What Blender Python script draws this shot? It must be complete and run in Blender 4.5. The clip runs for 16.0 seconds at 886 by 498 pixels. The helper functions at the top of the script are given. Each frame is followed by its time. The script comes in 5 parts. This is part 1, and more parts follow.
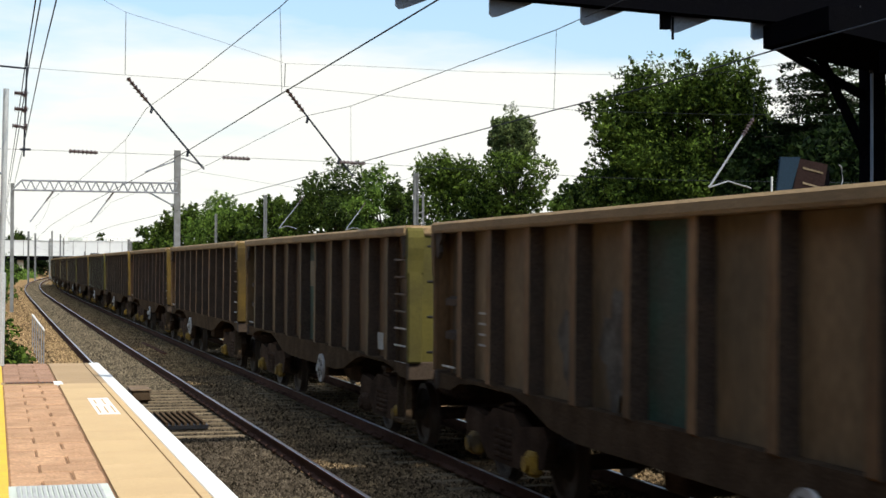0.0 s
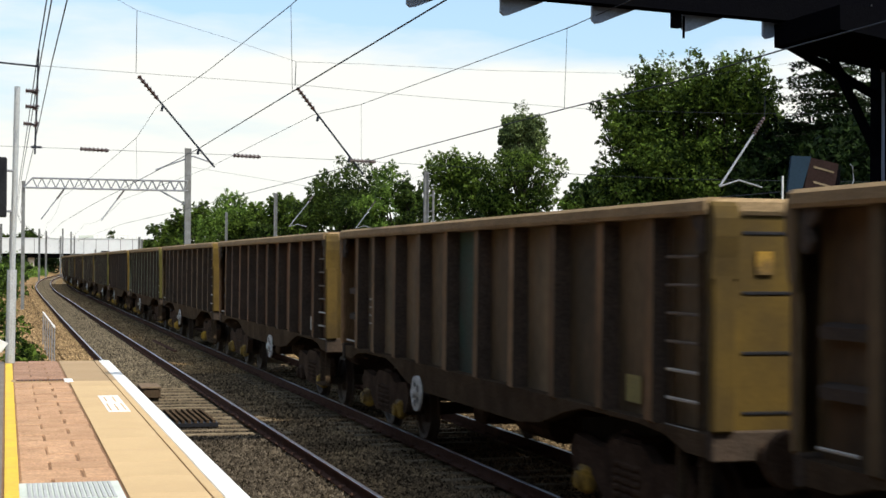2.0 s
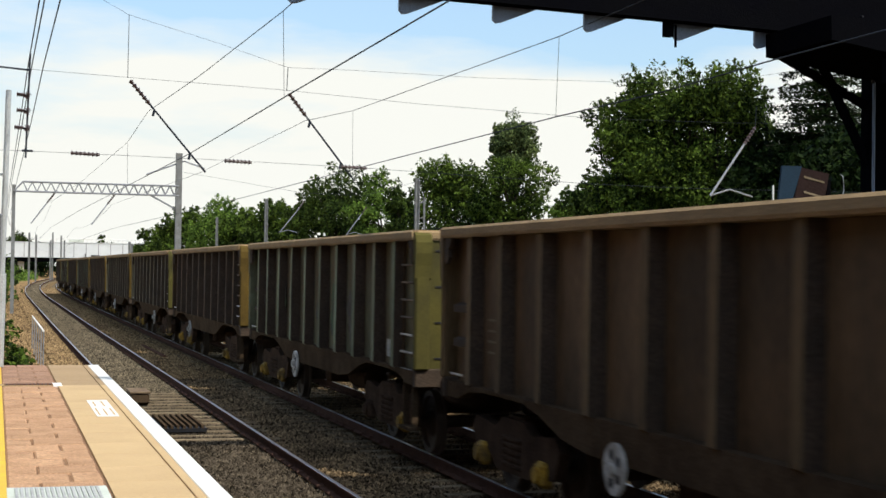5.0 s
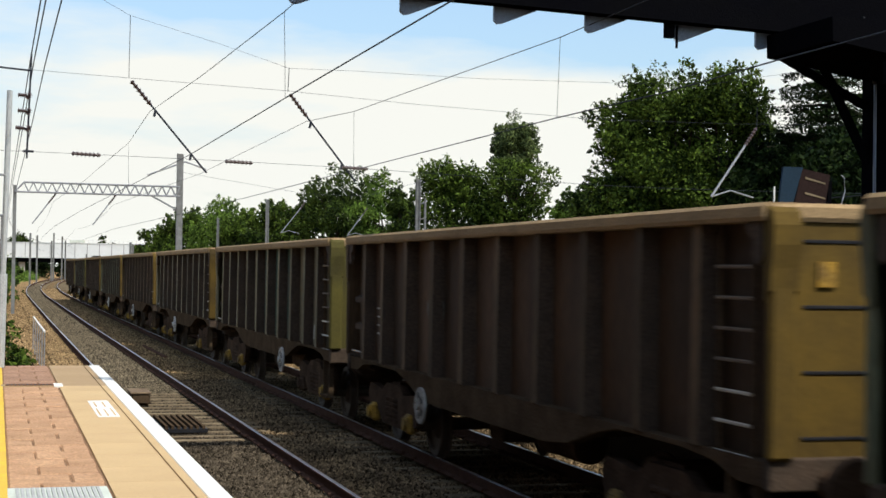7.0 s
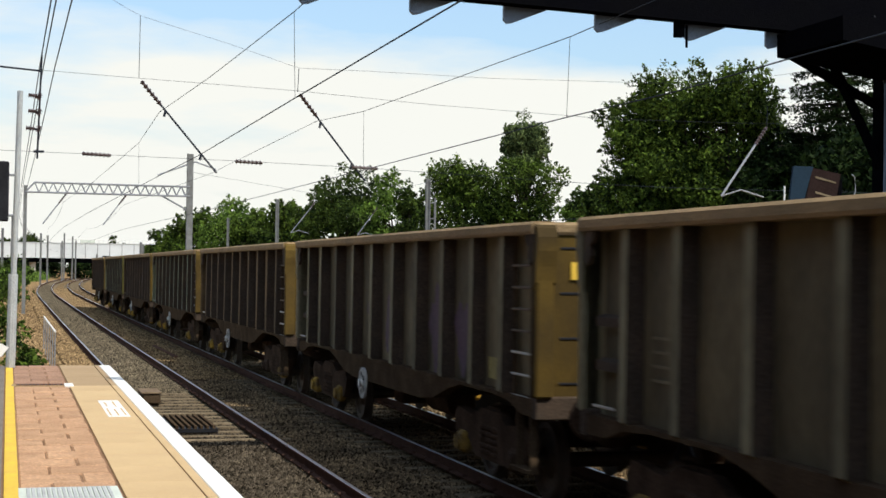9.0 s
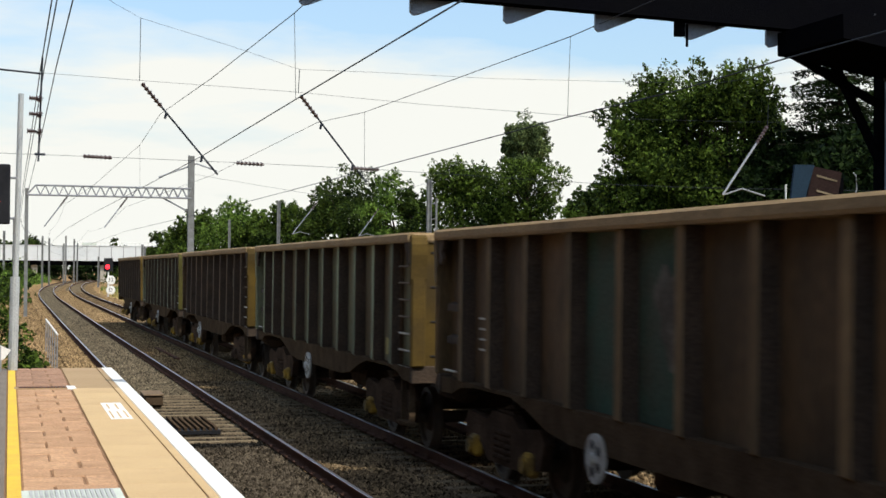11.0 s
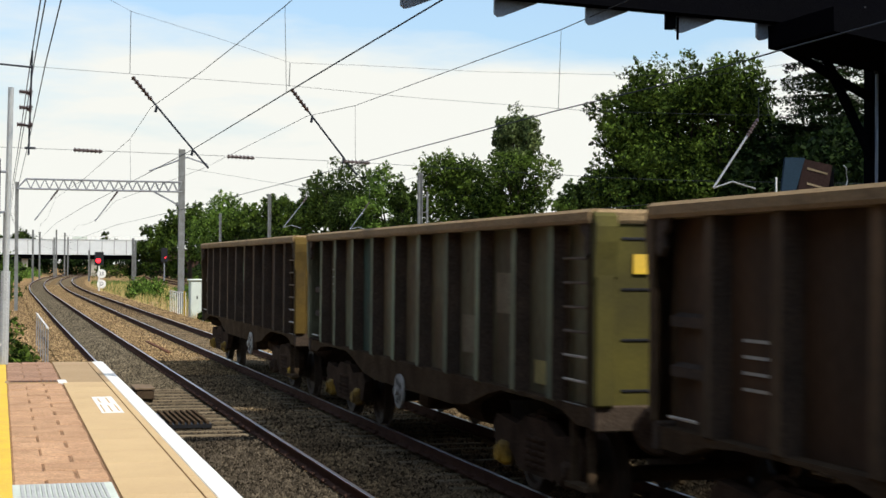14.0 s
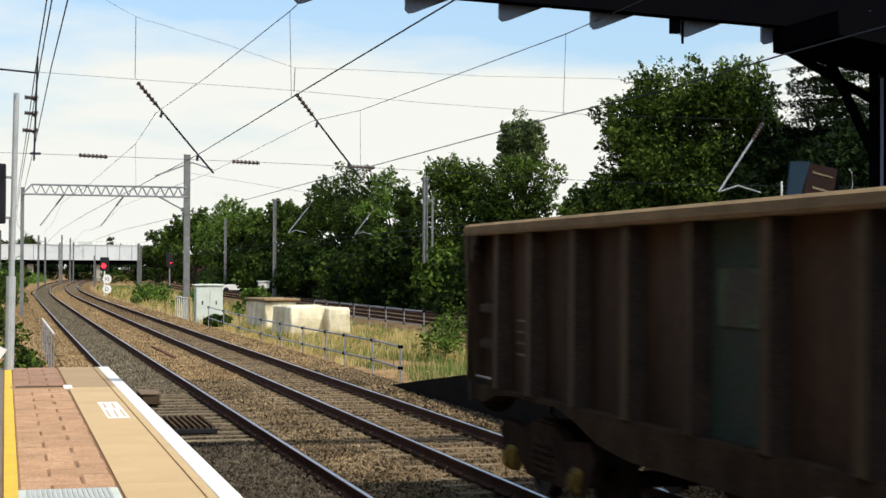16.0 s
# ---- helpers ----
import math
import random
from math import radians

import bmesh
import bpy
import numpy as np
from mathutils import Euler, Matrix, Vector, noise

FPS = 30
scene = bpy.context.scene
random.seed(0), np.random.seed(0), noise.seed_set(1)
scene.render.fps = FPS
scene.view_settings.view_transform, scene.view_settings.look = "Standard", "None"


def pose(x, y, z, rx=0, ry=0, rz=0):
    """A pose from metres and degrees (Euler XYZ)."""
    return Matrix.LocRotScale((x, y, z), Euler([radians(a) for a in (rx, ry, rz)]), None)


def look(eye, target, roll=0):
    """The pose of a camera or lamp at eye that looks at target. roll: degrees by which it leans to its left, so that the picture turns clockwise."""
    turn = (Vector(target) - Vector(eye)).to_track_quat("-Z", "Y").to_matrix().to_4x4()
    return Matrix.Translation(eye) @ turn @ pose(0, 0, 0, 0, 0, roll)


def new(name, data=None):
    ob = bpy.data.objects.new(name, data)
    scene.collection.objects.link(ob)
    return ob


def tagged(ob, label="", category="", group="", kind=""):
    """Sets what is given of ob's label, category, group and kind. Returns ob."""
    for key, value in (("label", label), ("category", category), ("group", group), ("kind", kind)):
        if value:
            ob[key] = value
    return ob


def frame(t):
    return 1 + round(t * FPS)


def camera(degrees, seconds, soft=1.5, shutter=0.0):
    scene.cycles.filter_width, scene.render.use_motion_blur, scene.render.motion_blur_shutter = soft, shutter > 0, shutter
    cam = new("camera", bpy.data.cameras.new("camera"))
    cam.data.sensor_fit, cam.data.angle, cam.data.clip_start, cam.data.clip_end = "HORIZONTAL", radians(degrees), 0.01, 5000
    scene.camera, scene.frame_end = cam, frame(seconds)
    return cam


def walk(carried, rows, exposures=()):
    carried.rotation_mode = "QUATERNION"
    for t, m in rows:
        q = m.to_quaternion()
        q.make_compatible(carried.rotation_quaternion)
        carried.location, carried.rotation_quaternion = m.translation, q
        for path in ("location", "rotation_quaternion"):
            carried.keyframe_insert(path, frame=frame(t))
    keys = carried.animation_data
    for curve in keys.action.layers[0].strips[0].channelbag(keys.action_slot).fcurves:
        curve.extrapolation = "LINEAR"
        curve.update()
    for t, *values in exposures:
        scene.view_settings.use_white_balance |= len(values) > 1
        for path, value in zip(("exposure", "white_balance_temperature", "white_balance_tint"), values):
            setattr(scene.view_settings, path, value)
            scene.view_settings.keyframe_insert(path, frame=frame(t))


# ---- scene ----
# the camera stands on the platform and sways a little in the hand
LENS = 31.59
EYE = (0.0, 0.0, 2.503)
cam = camera(LENS, 16.0, soft=1.55, shutter=0.3)


def aim(yaw, up, roll):
    """Yaw to the right of the track, tilt up and lean, in degrees."""
    return pose(*EYE, 90 + up, 0, -yaw) @ pose(0, 0, 0, 0, 0, roll)


SWAY = [
    (0.0, 15.950, 0.590, 0.212),
    (0.5, 15.856, 0.574, 0.363),
    (1.0, 15.742, 0.547, 0.633),
    (1.5, 15.653, 0.510, 0.513),
    (2.0, 15.579, 0.532, 0.345),
    (2.5, 15.582, 0.592, 0.532),
    (3.0, 15.608, 0.667, 0.808),
    (3.5, 15.767, 0.730, 0.822),
    (4.0, 15.925, 0.812, 0.779),
    (6.5, 15.894, 0.755, 0.821),
    (7.0, 15.887, 0.820, 0.832),
    (7.5, 15.853, 0.829, 0.691),
    (8.0, 15.699, 0.838, 0.434),
    (8.5, 15.657, 0.837, 0.577),
    (9.0, 15.526, 0.804, 0.779),
    (11.5, 15.488, 0.841, 0.372),
    (12.0, 15.529, 0.857, 0.314),
    (12.5, 15.698, 0.695, 0.472),
    (13.0, 15.760, 0.496, 0.617),
    (13.5, 15.771, 0.495, 0.362),
    (14.0, 15.799, 0.578, 0.372),
    (14.5, 15.804, 0.601, 0.148),
    (15.0, 15.728, 0.639, -0.089),
    (15.5, 15.639, 0.654, -0.187),
    (16.0, 15.607, 0.745, 0.258),
]
walk(cam, [(t, aim(y, u, r)) for t, y, u, r in SWAY], [(0.0, 0.10), (3.0, 0.05), (6.5, -0.03), (12.5, -0.03), (16.0, -0.05)])

# ---- sky, sun and exposure ----
SUN_DIR = Vector((1.10, -2.0, 3.2)).normalized()
sun_data = bpy.data.lights.new("sun", "SUN")
sun_data.energy, sun_data.angle, sun_data.color = 4.3, radians(1.0), (1.0, 0.95, 0.87)
sun = new("sun", sun_data)
sun.matrix_world = look(SUN_DIR * 100, (0, 0, 0))

world = bpy.data.worlds.new("sky")
scene.world = world
world.use_nodes = True
wn, wl = world.node_tree.nodes, world.node_tree.links
wn.clear()
sky = wn.new("ShaderNodeTexSky")
sky.sky_type, sky.sun_disc = "NISHITA", False
sky.sun_elevation = math.asin(SUN_DIR.z)
sky.sun_rotation = math.atan2(SUN_DIR.x, SUN_DIR.y)
sky.dust_density, sky.air_density = 2.5, 1.0
coord = wn.new("ShaderNodeTexCoord")
squash = wn.new("ShaderNodeMapping")
squash.inputs["Scale"].default_value = (1.0, 1.0, 4.5)
squash.inputs["Location"].default_value = (3.1, 0.4, 0.35)
cloud = wn.new("ShaderNodeTexNoise")
cloud.inputs["Scale"].default_value, cloud.inputs["Detail"].default_value = 3.0, 8.0
cloud.inputs["Roughness"].default_value = 0.55
split = wn.new("ShaderNodeSeparateXYZ")
fade = wn.new("ShaderNodeMapRange")
fade.inputs["From Min"].default_value, fade.inputs["From Max"].default_value = 0.095, 0.165
fade.inputs["To Min"].default_value, fade.inputs["To Max"].default_value = 0.22, -0.10
heap = wn.new("ShaderNodeMath")
heap.operation = "ADD"
cover = wn.new("ShaderNodeValToRGB")
cover.color_ramp.elements[0].position, cover.color_ramp.elements[1].position = 0.47, 0.68
cover.color_ramp.elements[0].color, cover.color_ramp.elements[1].color = (0.10, 0.10, 0.10, 1), (1, 1, 1, 1)
blend = wn.new("ShaderNodeMix")
blend.data_type = "RGBA"
blend.inputs["B"].default_value = (6.45, 6.5, 6.1, 1)
back = wn.new("ShaderNodeBackground")
back.inputs["Strength"].default_value = 0.15
wout = wn.new("ShaderNodeOutputWorld")
wl.new(coord.outputs["Generated"], squash.inputs["Vector"])
wl.new(squash.outputs["Vector"], cloud.inputs["Vector"])
wl.new(coord.outputs["Generated"], split.inputs["Vector"])
wl.new(split.outputs["Z"], fade.inputs["Value"])
wl.new(cloud.outputs["Fac"], heap.inputs[0])
wl.new(fade.outputs["Result"], heap.inputs[1])
wl.new(heap.outputs["Value"], cover.inputs["Fac"])
wl.new(cover.outputs["Color"], blend.inputs["Factor"])
haze = wn.new("ShaderNodeMix")
haze.data_type, haze.blend_type = "RGBA", "MULTIPLY"
haze.inputs["Factor"].default_value = 1.0
haze.inputs["B"].default_value = (1.2, 1.38, 1.48, 1)
wl.new(sky.outputs["Color"], haze.inputs["A"])
wl.new(haze.outputs["Result"], blend.inputs["A"])
wl.new(blend.outputs["Result"], back.inputs["Color"])
wl.new(back.outputs["Background"], wout.inputs["Surface"])

# ---- materials ----


def mat(name, base, rough=0.7, metal=0.0, spots=None, scale=6.0, amount=0.5, grain=60.0, bump=0.3, each=0.0, stretch=(1, 1, 1), edge=0.18, glow=None, fleck=0.25, island=0.0):
    """A procedural surface: base colour, stains of a second colour at one scale, fine grain at another, relief, and a shift from piece to piece."""
    m = bpy.data.materials.new(name)
    m.use_nodes = True
    n, l = m.node_tree.nodes, m.node_tree.links
    b = n["Principled BSDF"]
    b.inputs["Roughness"].default_value, b.inputs["Metallic"].default_value = rough, metal
    b.inputs["Specular IOR Level"].default_value = 0.5 if rough < 0.55 else (0.1 if rough < 0.95 else 0.0)
    tc = n.new("ShaderNodeTexCoord")
    mp = n.new("ShaderNodeMapping")
    mp.inputs["Scale"].default_value = stretch
    l.new(tc.outputs["Object"], mp.inputs["Vector"])
    info = n.new("ShaderNodeObjectInfo")
    shift = n.new("ShaderNodeVectorMath")
    shift.operation = "MULTIPLY_ADD"
    shift.inputs[1].default_value = (1, 1, 1)
    push = n.new("ShaderNodeMath")
    push.operation = "MULTIPLY"
    push.inputs[1].default_value = 37.0
    l.new(info.outputs["Random"], push.inputs[0])
    l.new(mp.outputs["Vector"], shift.inputs[0])
    l.new(push.outputs["Value"], shift.inputs[2])
    big = n.new("ShaderNodeTexNoise")
    big.inputs["Scale"].default_value, big.inputs["Detail"].default_value = scale, 6.0
    fine = n.new("ShaderNodeTexNoise")
    fine.inputs["Scale"].default_value, fine.inputs["Detail"].default_value = grain, 4.0
    l.new(shift.outputs["Vector"], big.inputs["Vector"])
    l.new(shift.outputs["Vector"], fine.inputs["Vector"])
    ramp = n.new("ShaderNodeValToRGB")
    ramp.color_ramp.elements[0].position, ramp.color_ramp.elements[1].position = 0.5 - edge, 0.5 + edge
    ramp.color_ramp.elements[1].color = (amount, amount, amount, 1)
    ramp.color_ramp.elements[0].color = (0, 0, 0, 1)
    l.new(big.outputs["Fac"], ramp.inputs["Fac"])
    mix = n.new("ShaderNodeMix")
    mix.data_type = "RGBA"
    mix.inputs["A"].default_value = (*base, 1)
    mix.inputs["B"].default_value = (*(spots or [c * 0.6 for c in base]), 1)
    l.new(ramp.outputs["Color"], mix.inputs["Factor"])
    hsv = n.new("ShaderNodeHueSaturation")
    val = n.new("ShaderNodeMapRange")
    val.inputs["From Min"].default_value, val.inputs["From Max"].default_value = 0.3, 0.7
    val.inputs["To Min"].default_value, val.inputs["To Max"].default_value = 1 - fleck, 1 + fleck
    l.new(fine.outputs["Fac"], val.inputs["Value"])
    rnd = n.new("ShaderNodeMapRange")
    rnd.inputs["To Min"].default_value, rnd.inputs["To Max"].default_value = 1 - each, 1 + each
    l.new(info.outputs["Random"], rnd.inputs["Value"])
    mul = n.new("ShaderNodeMath")
    mul.operation = "MULTIPLY"
    l.new(val.outputs["Result"], mul.inputs[0])
    l.new(rnd.outputs["Result"], mul.inputs[1])
    last = mul
    if island:
        geo = n.new("ShaderNodeNewGeometry")
        own = n.new("ShaderNodeMapRange")
        own.inputs["To Min"].default_value, own.inputs["To Max"].default_value = 1 - island, 1 + island
        l.new(geo.outputs["Random Per Island"], own.inputs["Value"])
        last = n.new("ShaderNodeMath")
        last.operation = "MULTIPLY"
        l.new(mul.outputs["Value"], last.inputs[0])
        l.new(own.outputs["Result"], last.inputs[1])
    l.new(last.outputs["Value"], hsv.inputs["Value"])
    l.new(mix.outputs["Result"], hsv.inputs["Color"])
    l.new(hsv.outputs["Color"], b.inputs["Base Color"])
    if bump:
        bp = n.new("ShaderNodeBump")
        bp.inputs["Strength"].default_value, bp.inputs["Distance"].default_value = bump, 0.02
        l.new(fine.outputs["Fac"], bp.inputs["Height"])
        l.new(bp.outputs["Normal"], b.inputs["Normal"])
    if glow:
        b.inputs["Emission Color"].default_value, b.inputs["Emission Strength"].default_value = (*glow[0], 1), glow[1]
    return m


def leaf_mat(name, dark, light, scale=0.5):
    """Foliage: clumps of lighter and darker green, a shift from leaf to leaf, some light through the blade."""
    m = bpy.data.materials.new(name)
    m.use_nodes = True
    n, l = m.node_tree.nodes, m.node_tree.links
    b = n["Principled BSDF"]
    b.inputs["Roughness"].default_value = 0.65
    b.inputs["Specular IOR Level"].default_value = 0.06
    tc, geo = n.new("ShaderNodeTexCoord"), n.new("ShaderNodeNewGeometry")
    big = n.new("ShaderNodeTexNoise")
    big.inputs["Scale"].default_value = scale
    l.new(tc.outputs["Object"], big.inputs["Vector"])
    add = n.new("ShaderNodeMath")
    add.operation = "MULTIPLY_ADD"
    add.inputs[1].default_value = 0.5
    l.new(geo.outputs["Random Per Island"], add.inputs[0])
    l.new(big.outputs["Fac"], add.inputs[2])
    rp = n.new("ShaderNodeMapRange")
    rp.inputs["From Min"].default_value, rp.inputs["From Max"].default_value = 0.58, 1.05
    l.new(add.outputs["Value"], rp.inputs["Value"])
    mix = n.new("ShaderNodeMix")
    mix.data_type = "RGBA"
    mix.inputs["A"].default_value, mix.inputs["B"].default_value = (*dark, 1), (*light, 1)
    l.new(rp.outputs["Result"], mix.inputs["Factor"])
    l.new(mix.outputs["Result"], b.inputs["Base Color"])
    tr = n.new("ShaderNodeBsdfTranslucent")
    l.new(mix.outputs["Result"], tr.inputs["Color"])
    sh = n.new("ShaderNodeMixShader")
    sh.inputs["Fac"].default_value = 0.2
    l.new(b.outputs["BSDF"], sh.inputs[1])
    l.new(tr.outputs["BSDF"], sh.inputs[2])
    l.new(sh.outputs["Shader"], n["Material Output"].inputs["Surface"])
    return m


M = {}
M["ballast"] = mat("ballast", (0.2000, 0.1350, 0.0680), 0.95, spots=(0.0672, 0.0437, 0.0235), scale=1.3, amount=0.7, grain=26, bump=1.0, fleck=0.6)
M["ballast_oily"] = mat("ballast_oily", (0.095, 0.076, 0.050), 0.95, spots=(0.040, 0.033, 0.024), scale=1.6, amount=0.8, grain=26, bump=1.0, fleck=0.6)
M["stone"] = mat("stone", (0.2856, 0.1932, 0.0966), 0.95, spots=(0.1092, 0.0714, 0.0378), scale=2.0, amount=0.8, grain=30, bump=0.3, fleck=0.4, island=0.75)
# darker stones for the near stretch of ballast
M["stone_near_dark"] = mat("stone_near_dark", (0.1850, 0.1320, 0.0740), 0.95, spots=(0.0600, 0.0440, 0.0270), scale=1.2, amount=0.85, grain=30, bump=0.3, fleck=0.4, island=0.85)
M["stone_grey"] = mat("stone_grey", (0.15, 0.122, 0.080), 0.95, spots=(0.065, 0.053, 0.036), scale=2.0, amount=0.8, grain=30, bump=0.3, fleck=0.4, island=0.7)
M["stone_oily"] = mat("stone_oily", (0.085, 0.068, 0.047), 0.95, spots=(0.032, 0.026, 0.019), scale=2.0, amount=0.8, grain=30, bump=0.3, fleck=0.4, island=0.75)
M["earth"] = mat("earth", (0.3192, 0.2016, 0.1008), 0.95, spots=(0.1428, 0.1008, 0.0462), scale=0.9, amount=0.9, grain=7, bump=0.8, fleck=0.55)
M["rail_side"] = mat("rusty_rail", (0.098, 0.054, 0.038), 0.95, spots=(0.055, 0.032, 0.024), scale=4, grain=80)
M["rail_head"] = mat("polished_rail", (0.58, 0.55, 0.53), 0.32, 1.0, scale=3, grain=200, bump=0.05, fleck=0.05)
M["rail_dull"] = mat("dull_rail", (0.20, 0.15, 0.12), 0.5, 0.6, scale=3, grain=90, bump=0.1)
M["sleeper"] = mat("concrete_sleeper", (0.215, 0.168, 0.108), 0.95, spots=(0.105, 0.080, 0.050), scale=3, amount=0.8, grain=70, each=0.2)
M["coping"] = mat("tan_coping", (0.54, 0.385, 0.205), 0.85, spots=(0.44, 0.31, 0.165), scale=1.1, amount=0.55, grain=120, bump=0.15, each=0.02, fleck=0.1)
M["paver"] = mat("red_paver", (0.50, 0.305, 0.175), 0.9, spots=(0.35, 0.20, 0.112), scale=3.5, amount=0.8, grain=45, bump=0.7, each=0.07, fleck=0.3)
M["coping_dark"] = mat("darker_coping", (0.37, 0.26, 0.145), 0.9, spots=(0.30, 0.205, 0.115), scale=1.1, amount=0.55, grain=120, bump=0.15, each=0.02, fleck=0.1)
M["paver_dark"] = mat("darker_paver", (0.36, 0.215, 0.14), 0.9, spots=(0.25, 0.145, 0.09), scale=3.5, amount=0.8, grain=45, bump=0.7, each=0.07, fleck=0.3)
M["joint"] = mat("sand_joint", (0.25, 0.15, 0.09), 0.95, scale=5, grain=90)
M["asphalt"] = mat("platform_asphalt", (0.20, 0.17, 0.14), 0.9, scale=2, grain=120, bump=0.4)
M["white_line"] = mat("white_line_paint", (0.76, 0.75, 0.69), 0.6, spots=(0.56, 0.53, 0.46), scale=2.2, amount=0.5, grain=60, bump=0.1, fleck=0.05)
M["yellow_line"] = mat("yellow_line_paint", (0.72, 0.47, 0.05), 0.65, spots=(0.55, 0.36, 0.07), scale=4, amount=0.6, grain=60, bump=0.1, fleck=0.1)
M["concrete"] = mat("concrete", (0.42, 0.38, 0.31), 0.9, spots=(0.27, 0.24, 0.19), scale=2, grain=60)
M["old_galv"] = mat("weathered_galvanised_steel", (0.20, 0.205, 0.20), 0.7, 0.2, spots=(0.12, 0.115, 0.10), scale=3, amount=0.7, grain=40, bump=0.1)
M["galv"] = mat("galvanised_steel", (0.30, 0.31, 0.32), 0.55, 0.4, spots=(0.2, 0.2, 0.2), scale=3, grain=50, bump=0.08)
M["pale_galv"] = mat("bright_galvanised_steel", (0.46, 0.47, 0.45), 0.6, 0.2, spots=(0.34, 0.34, 0.32), scale=3, grain=50, bump=0.08)
M["wire"] = mat("dark_wire", (0.028, 0.032, 0.040), 0.7, 0.0, scale=3, grain=40, bump=0)
M["insulator"] = mat("brown_insulator", (0.06, 0.035, 0.03), 0.3, scale=5, grain=50, bump=0)
# dark steel; so near black that it also carries the girder's shade
M["dark_steel"] = mat("dark_and_shaded_steel", (0.003, 0.003, 0.004), 0.96, 0.0, spots=(0.004, 0.004, 0.004), scale=2, grain=50)
# blue lowered so that the sign looks shaded though the sun reaches it
M["blue_steel"] = mat("shaded_blue_grey_paint", (0.014, 0.030, 0.048), 0.75, 0.0, scale=2, grain=60, bump=0.05)
M["panel_grey"] = mat("pale_grey_panel", (0.15, 0.18, 0.23), 0.5, scale=2, grain=60, bump=0.05)
M["white_paint"] = mat("white_paint", (0.78, 0.77, 0.72), 0.6, spots=(0.5, 0.48, 0.4), scale=2.5, amount=0.4, grain=50, bump=0.1, fleck=0.08)
M["cream"] = mat("cream_sheeting", (0.84, 0.76, 0.54), 0.7, spots=(0.42, 0.34, 0.17), scale=2.2, amount=0.75, stretch=(1, 1, 0.4), grain=30, bump=0.3, fleck=0.1)
M["kiosk"] = mat("pale_green_cabinet", (0.58, 0.62, 0.54), 0.6, spots=(0.42, 0.45, 0.38), scale=2, amount=0.5, grain=40, bump=0.1, fleck=0.08)
M["black"] = mat("black_plate", (0.02, 0.02, 0.022), 0.6, scale=3, grain=40, bump=0.1)
M["red_lamp"] = mat("red_lamp", (0.6, 0.02, 0.02), 0.3, bump=0, glow=((1.0, 0.015, 0.03), 3.5))
M["bark"] = mat("bark", (0.045, 0.035, 0.025), 0.9, scale=3, grain=20, bump=0.8, stretch=(1, 1, 0.3))
M["leaf_dark"] = leaf_mat("leaf_dark", (0.0085, 0.0170, 0.0037), (0.0720, 0.1100, 0.0180))
M["leaf_mid"] = leaf_mat("leaf_mid", (0.0085, 0.0180, 0.0030), (0.1150, 0.1750, 0.0240))
M["leaf_light"] = leaf_mat("leaf_light", (0.0272, 0.0527, 0.0085), (0.1785, 0.2805, 0.0467))
# darkened leaf copy: shade behind the opposite platform is in its colour
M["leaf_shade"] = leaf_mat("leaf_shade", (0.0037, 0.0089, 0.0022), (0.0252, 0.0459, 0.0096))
# leaf colour that carries the deep shade at the foot of the bank
M["leaf_bank_shade"] = leaf_mat("leaf_bank_shade", (0.005, 0.012, 0.002), (0.036, 0.060, 0.009))
M["leaf_grey"] = leaf_mat("leaf_grey", (0.0286, 0.0468, 0.0168), (0.1950, 0.2470, 0.0840))
M["straw"] = leaf_mat("straw", (0.40, 0.29, 0.10), (0.70, 0.55, 0.24))
M["parapet"] = mat("pale_parapet", (0.60, 0.61, 0.59), 0.7, spots=(0.47, 0.48, 0.47), scale=0.4, grain=8, bump=0, fleck=0.08)
M["grass"] = leaf_mat("grass", (0.06, 0.10, 0.02), (0.22, 0.28, 0.07))
# tarmac darkened to carry the shade on the opposite ramp
M["shaded_tar"] = mat("shaded_tarmac", (0.022, 0.019, 0.016), 0.97, scale=2, grain=60, bump=0.4)
M["crib"] = mat("crib_ballast", (0.185, 0.128, 0.070), 0.95, spots=(0.065, 0.045, 0.028), scale=1.4, amount=0.8, grain=24, bump=1.0, fleck=0.6, island=0.75)
# brown of the sign's back, with its shade mixed into the colour
M["shaded_brown"] = mat("shaded_brown_panel", (0.022, 0.012, 0.010), 0.85, scale=3, grain=30)
M["brick"] = mat("red_brick", (0.06, 0.032, 0.026), 0.9, scale=2, grain=40)
M["rust_rail_scrap"] = mat("rusty_scrap", (0.12, 0.05, 0.025), 0.9, scale=5, grain=60)

# ---- mesh helpers ----


def bm_box(bm, x0, x1, y0, y1, z0, z1, bevel=0.0):
    """A box between two corners, its edges rounded off by bevel."""
    made = bmesh.ops.create_cube(bm, size=1.0, matrix=Matrix.LocRotScale(((x0 + x1) / 2, (y0 + y1) / 2, (z0 + z1) / 2), None, (abs(x1 - x0), abs(y1 - y0), abs(z1 - z0))))
    if bevel:
        edges = list({e for v in made["verts"] for e in v.link_edges})
        bmesh.ops.bevel(bm, geom=edges, offset=bevel, segments=1, affect="EDGES")
    return bm


def box(x0, x1, y0, y1, z0, z1, bevel=0.0):
    return bm_box(bmesh.new(), x0, x1, y0, y1, z0, z1, bevel)


def bm_bar(bm, a, b, r, sides=6, r2=None):
    """A round bar from a to b, tapering from r to r2."""
    a, b = Vector(a), Vector(b)
    d = b - a
    m = Matrix.Translation((a + b) / 2) @ d.to_track_quat("Z", "Y").to_matrix().to_4x4()
    bmesh.ops.create_cone(bm, cap_ends=True, segments=sides, radius1=r, radius2=r if r2 is None else r2, depth=d.length, matrix=m)
    return bm


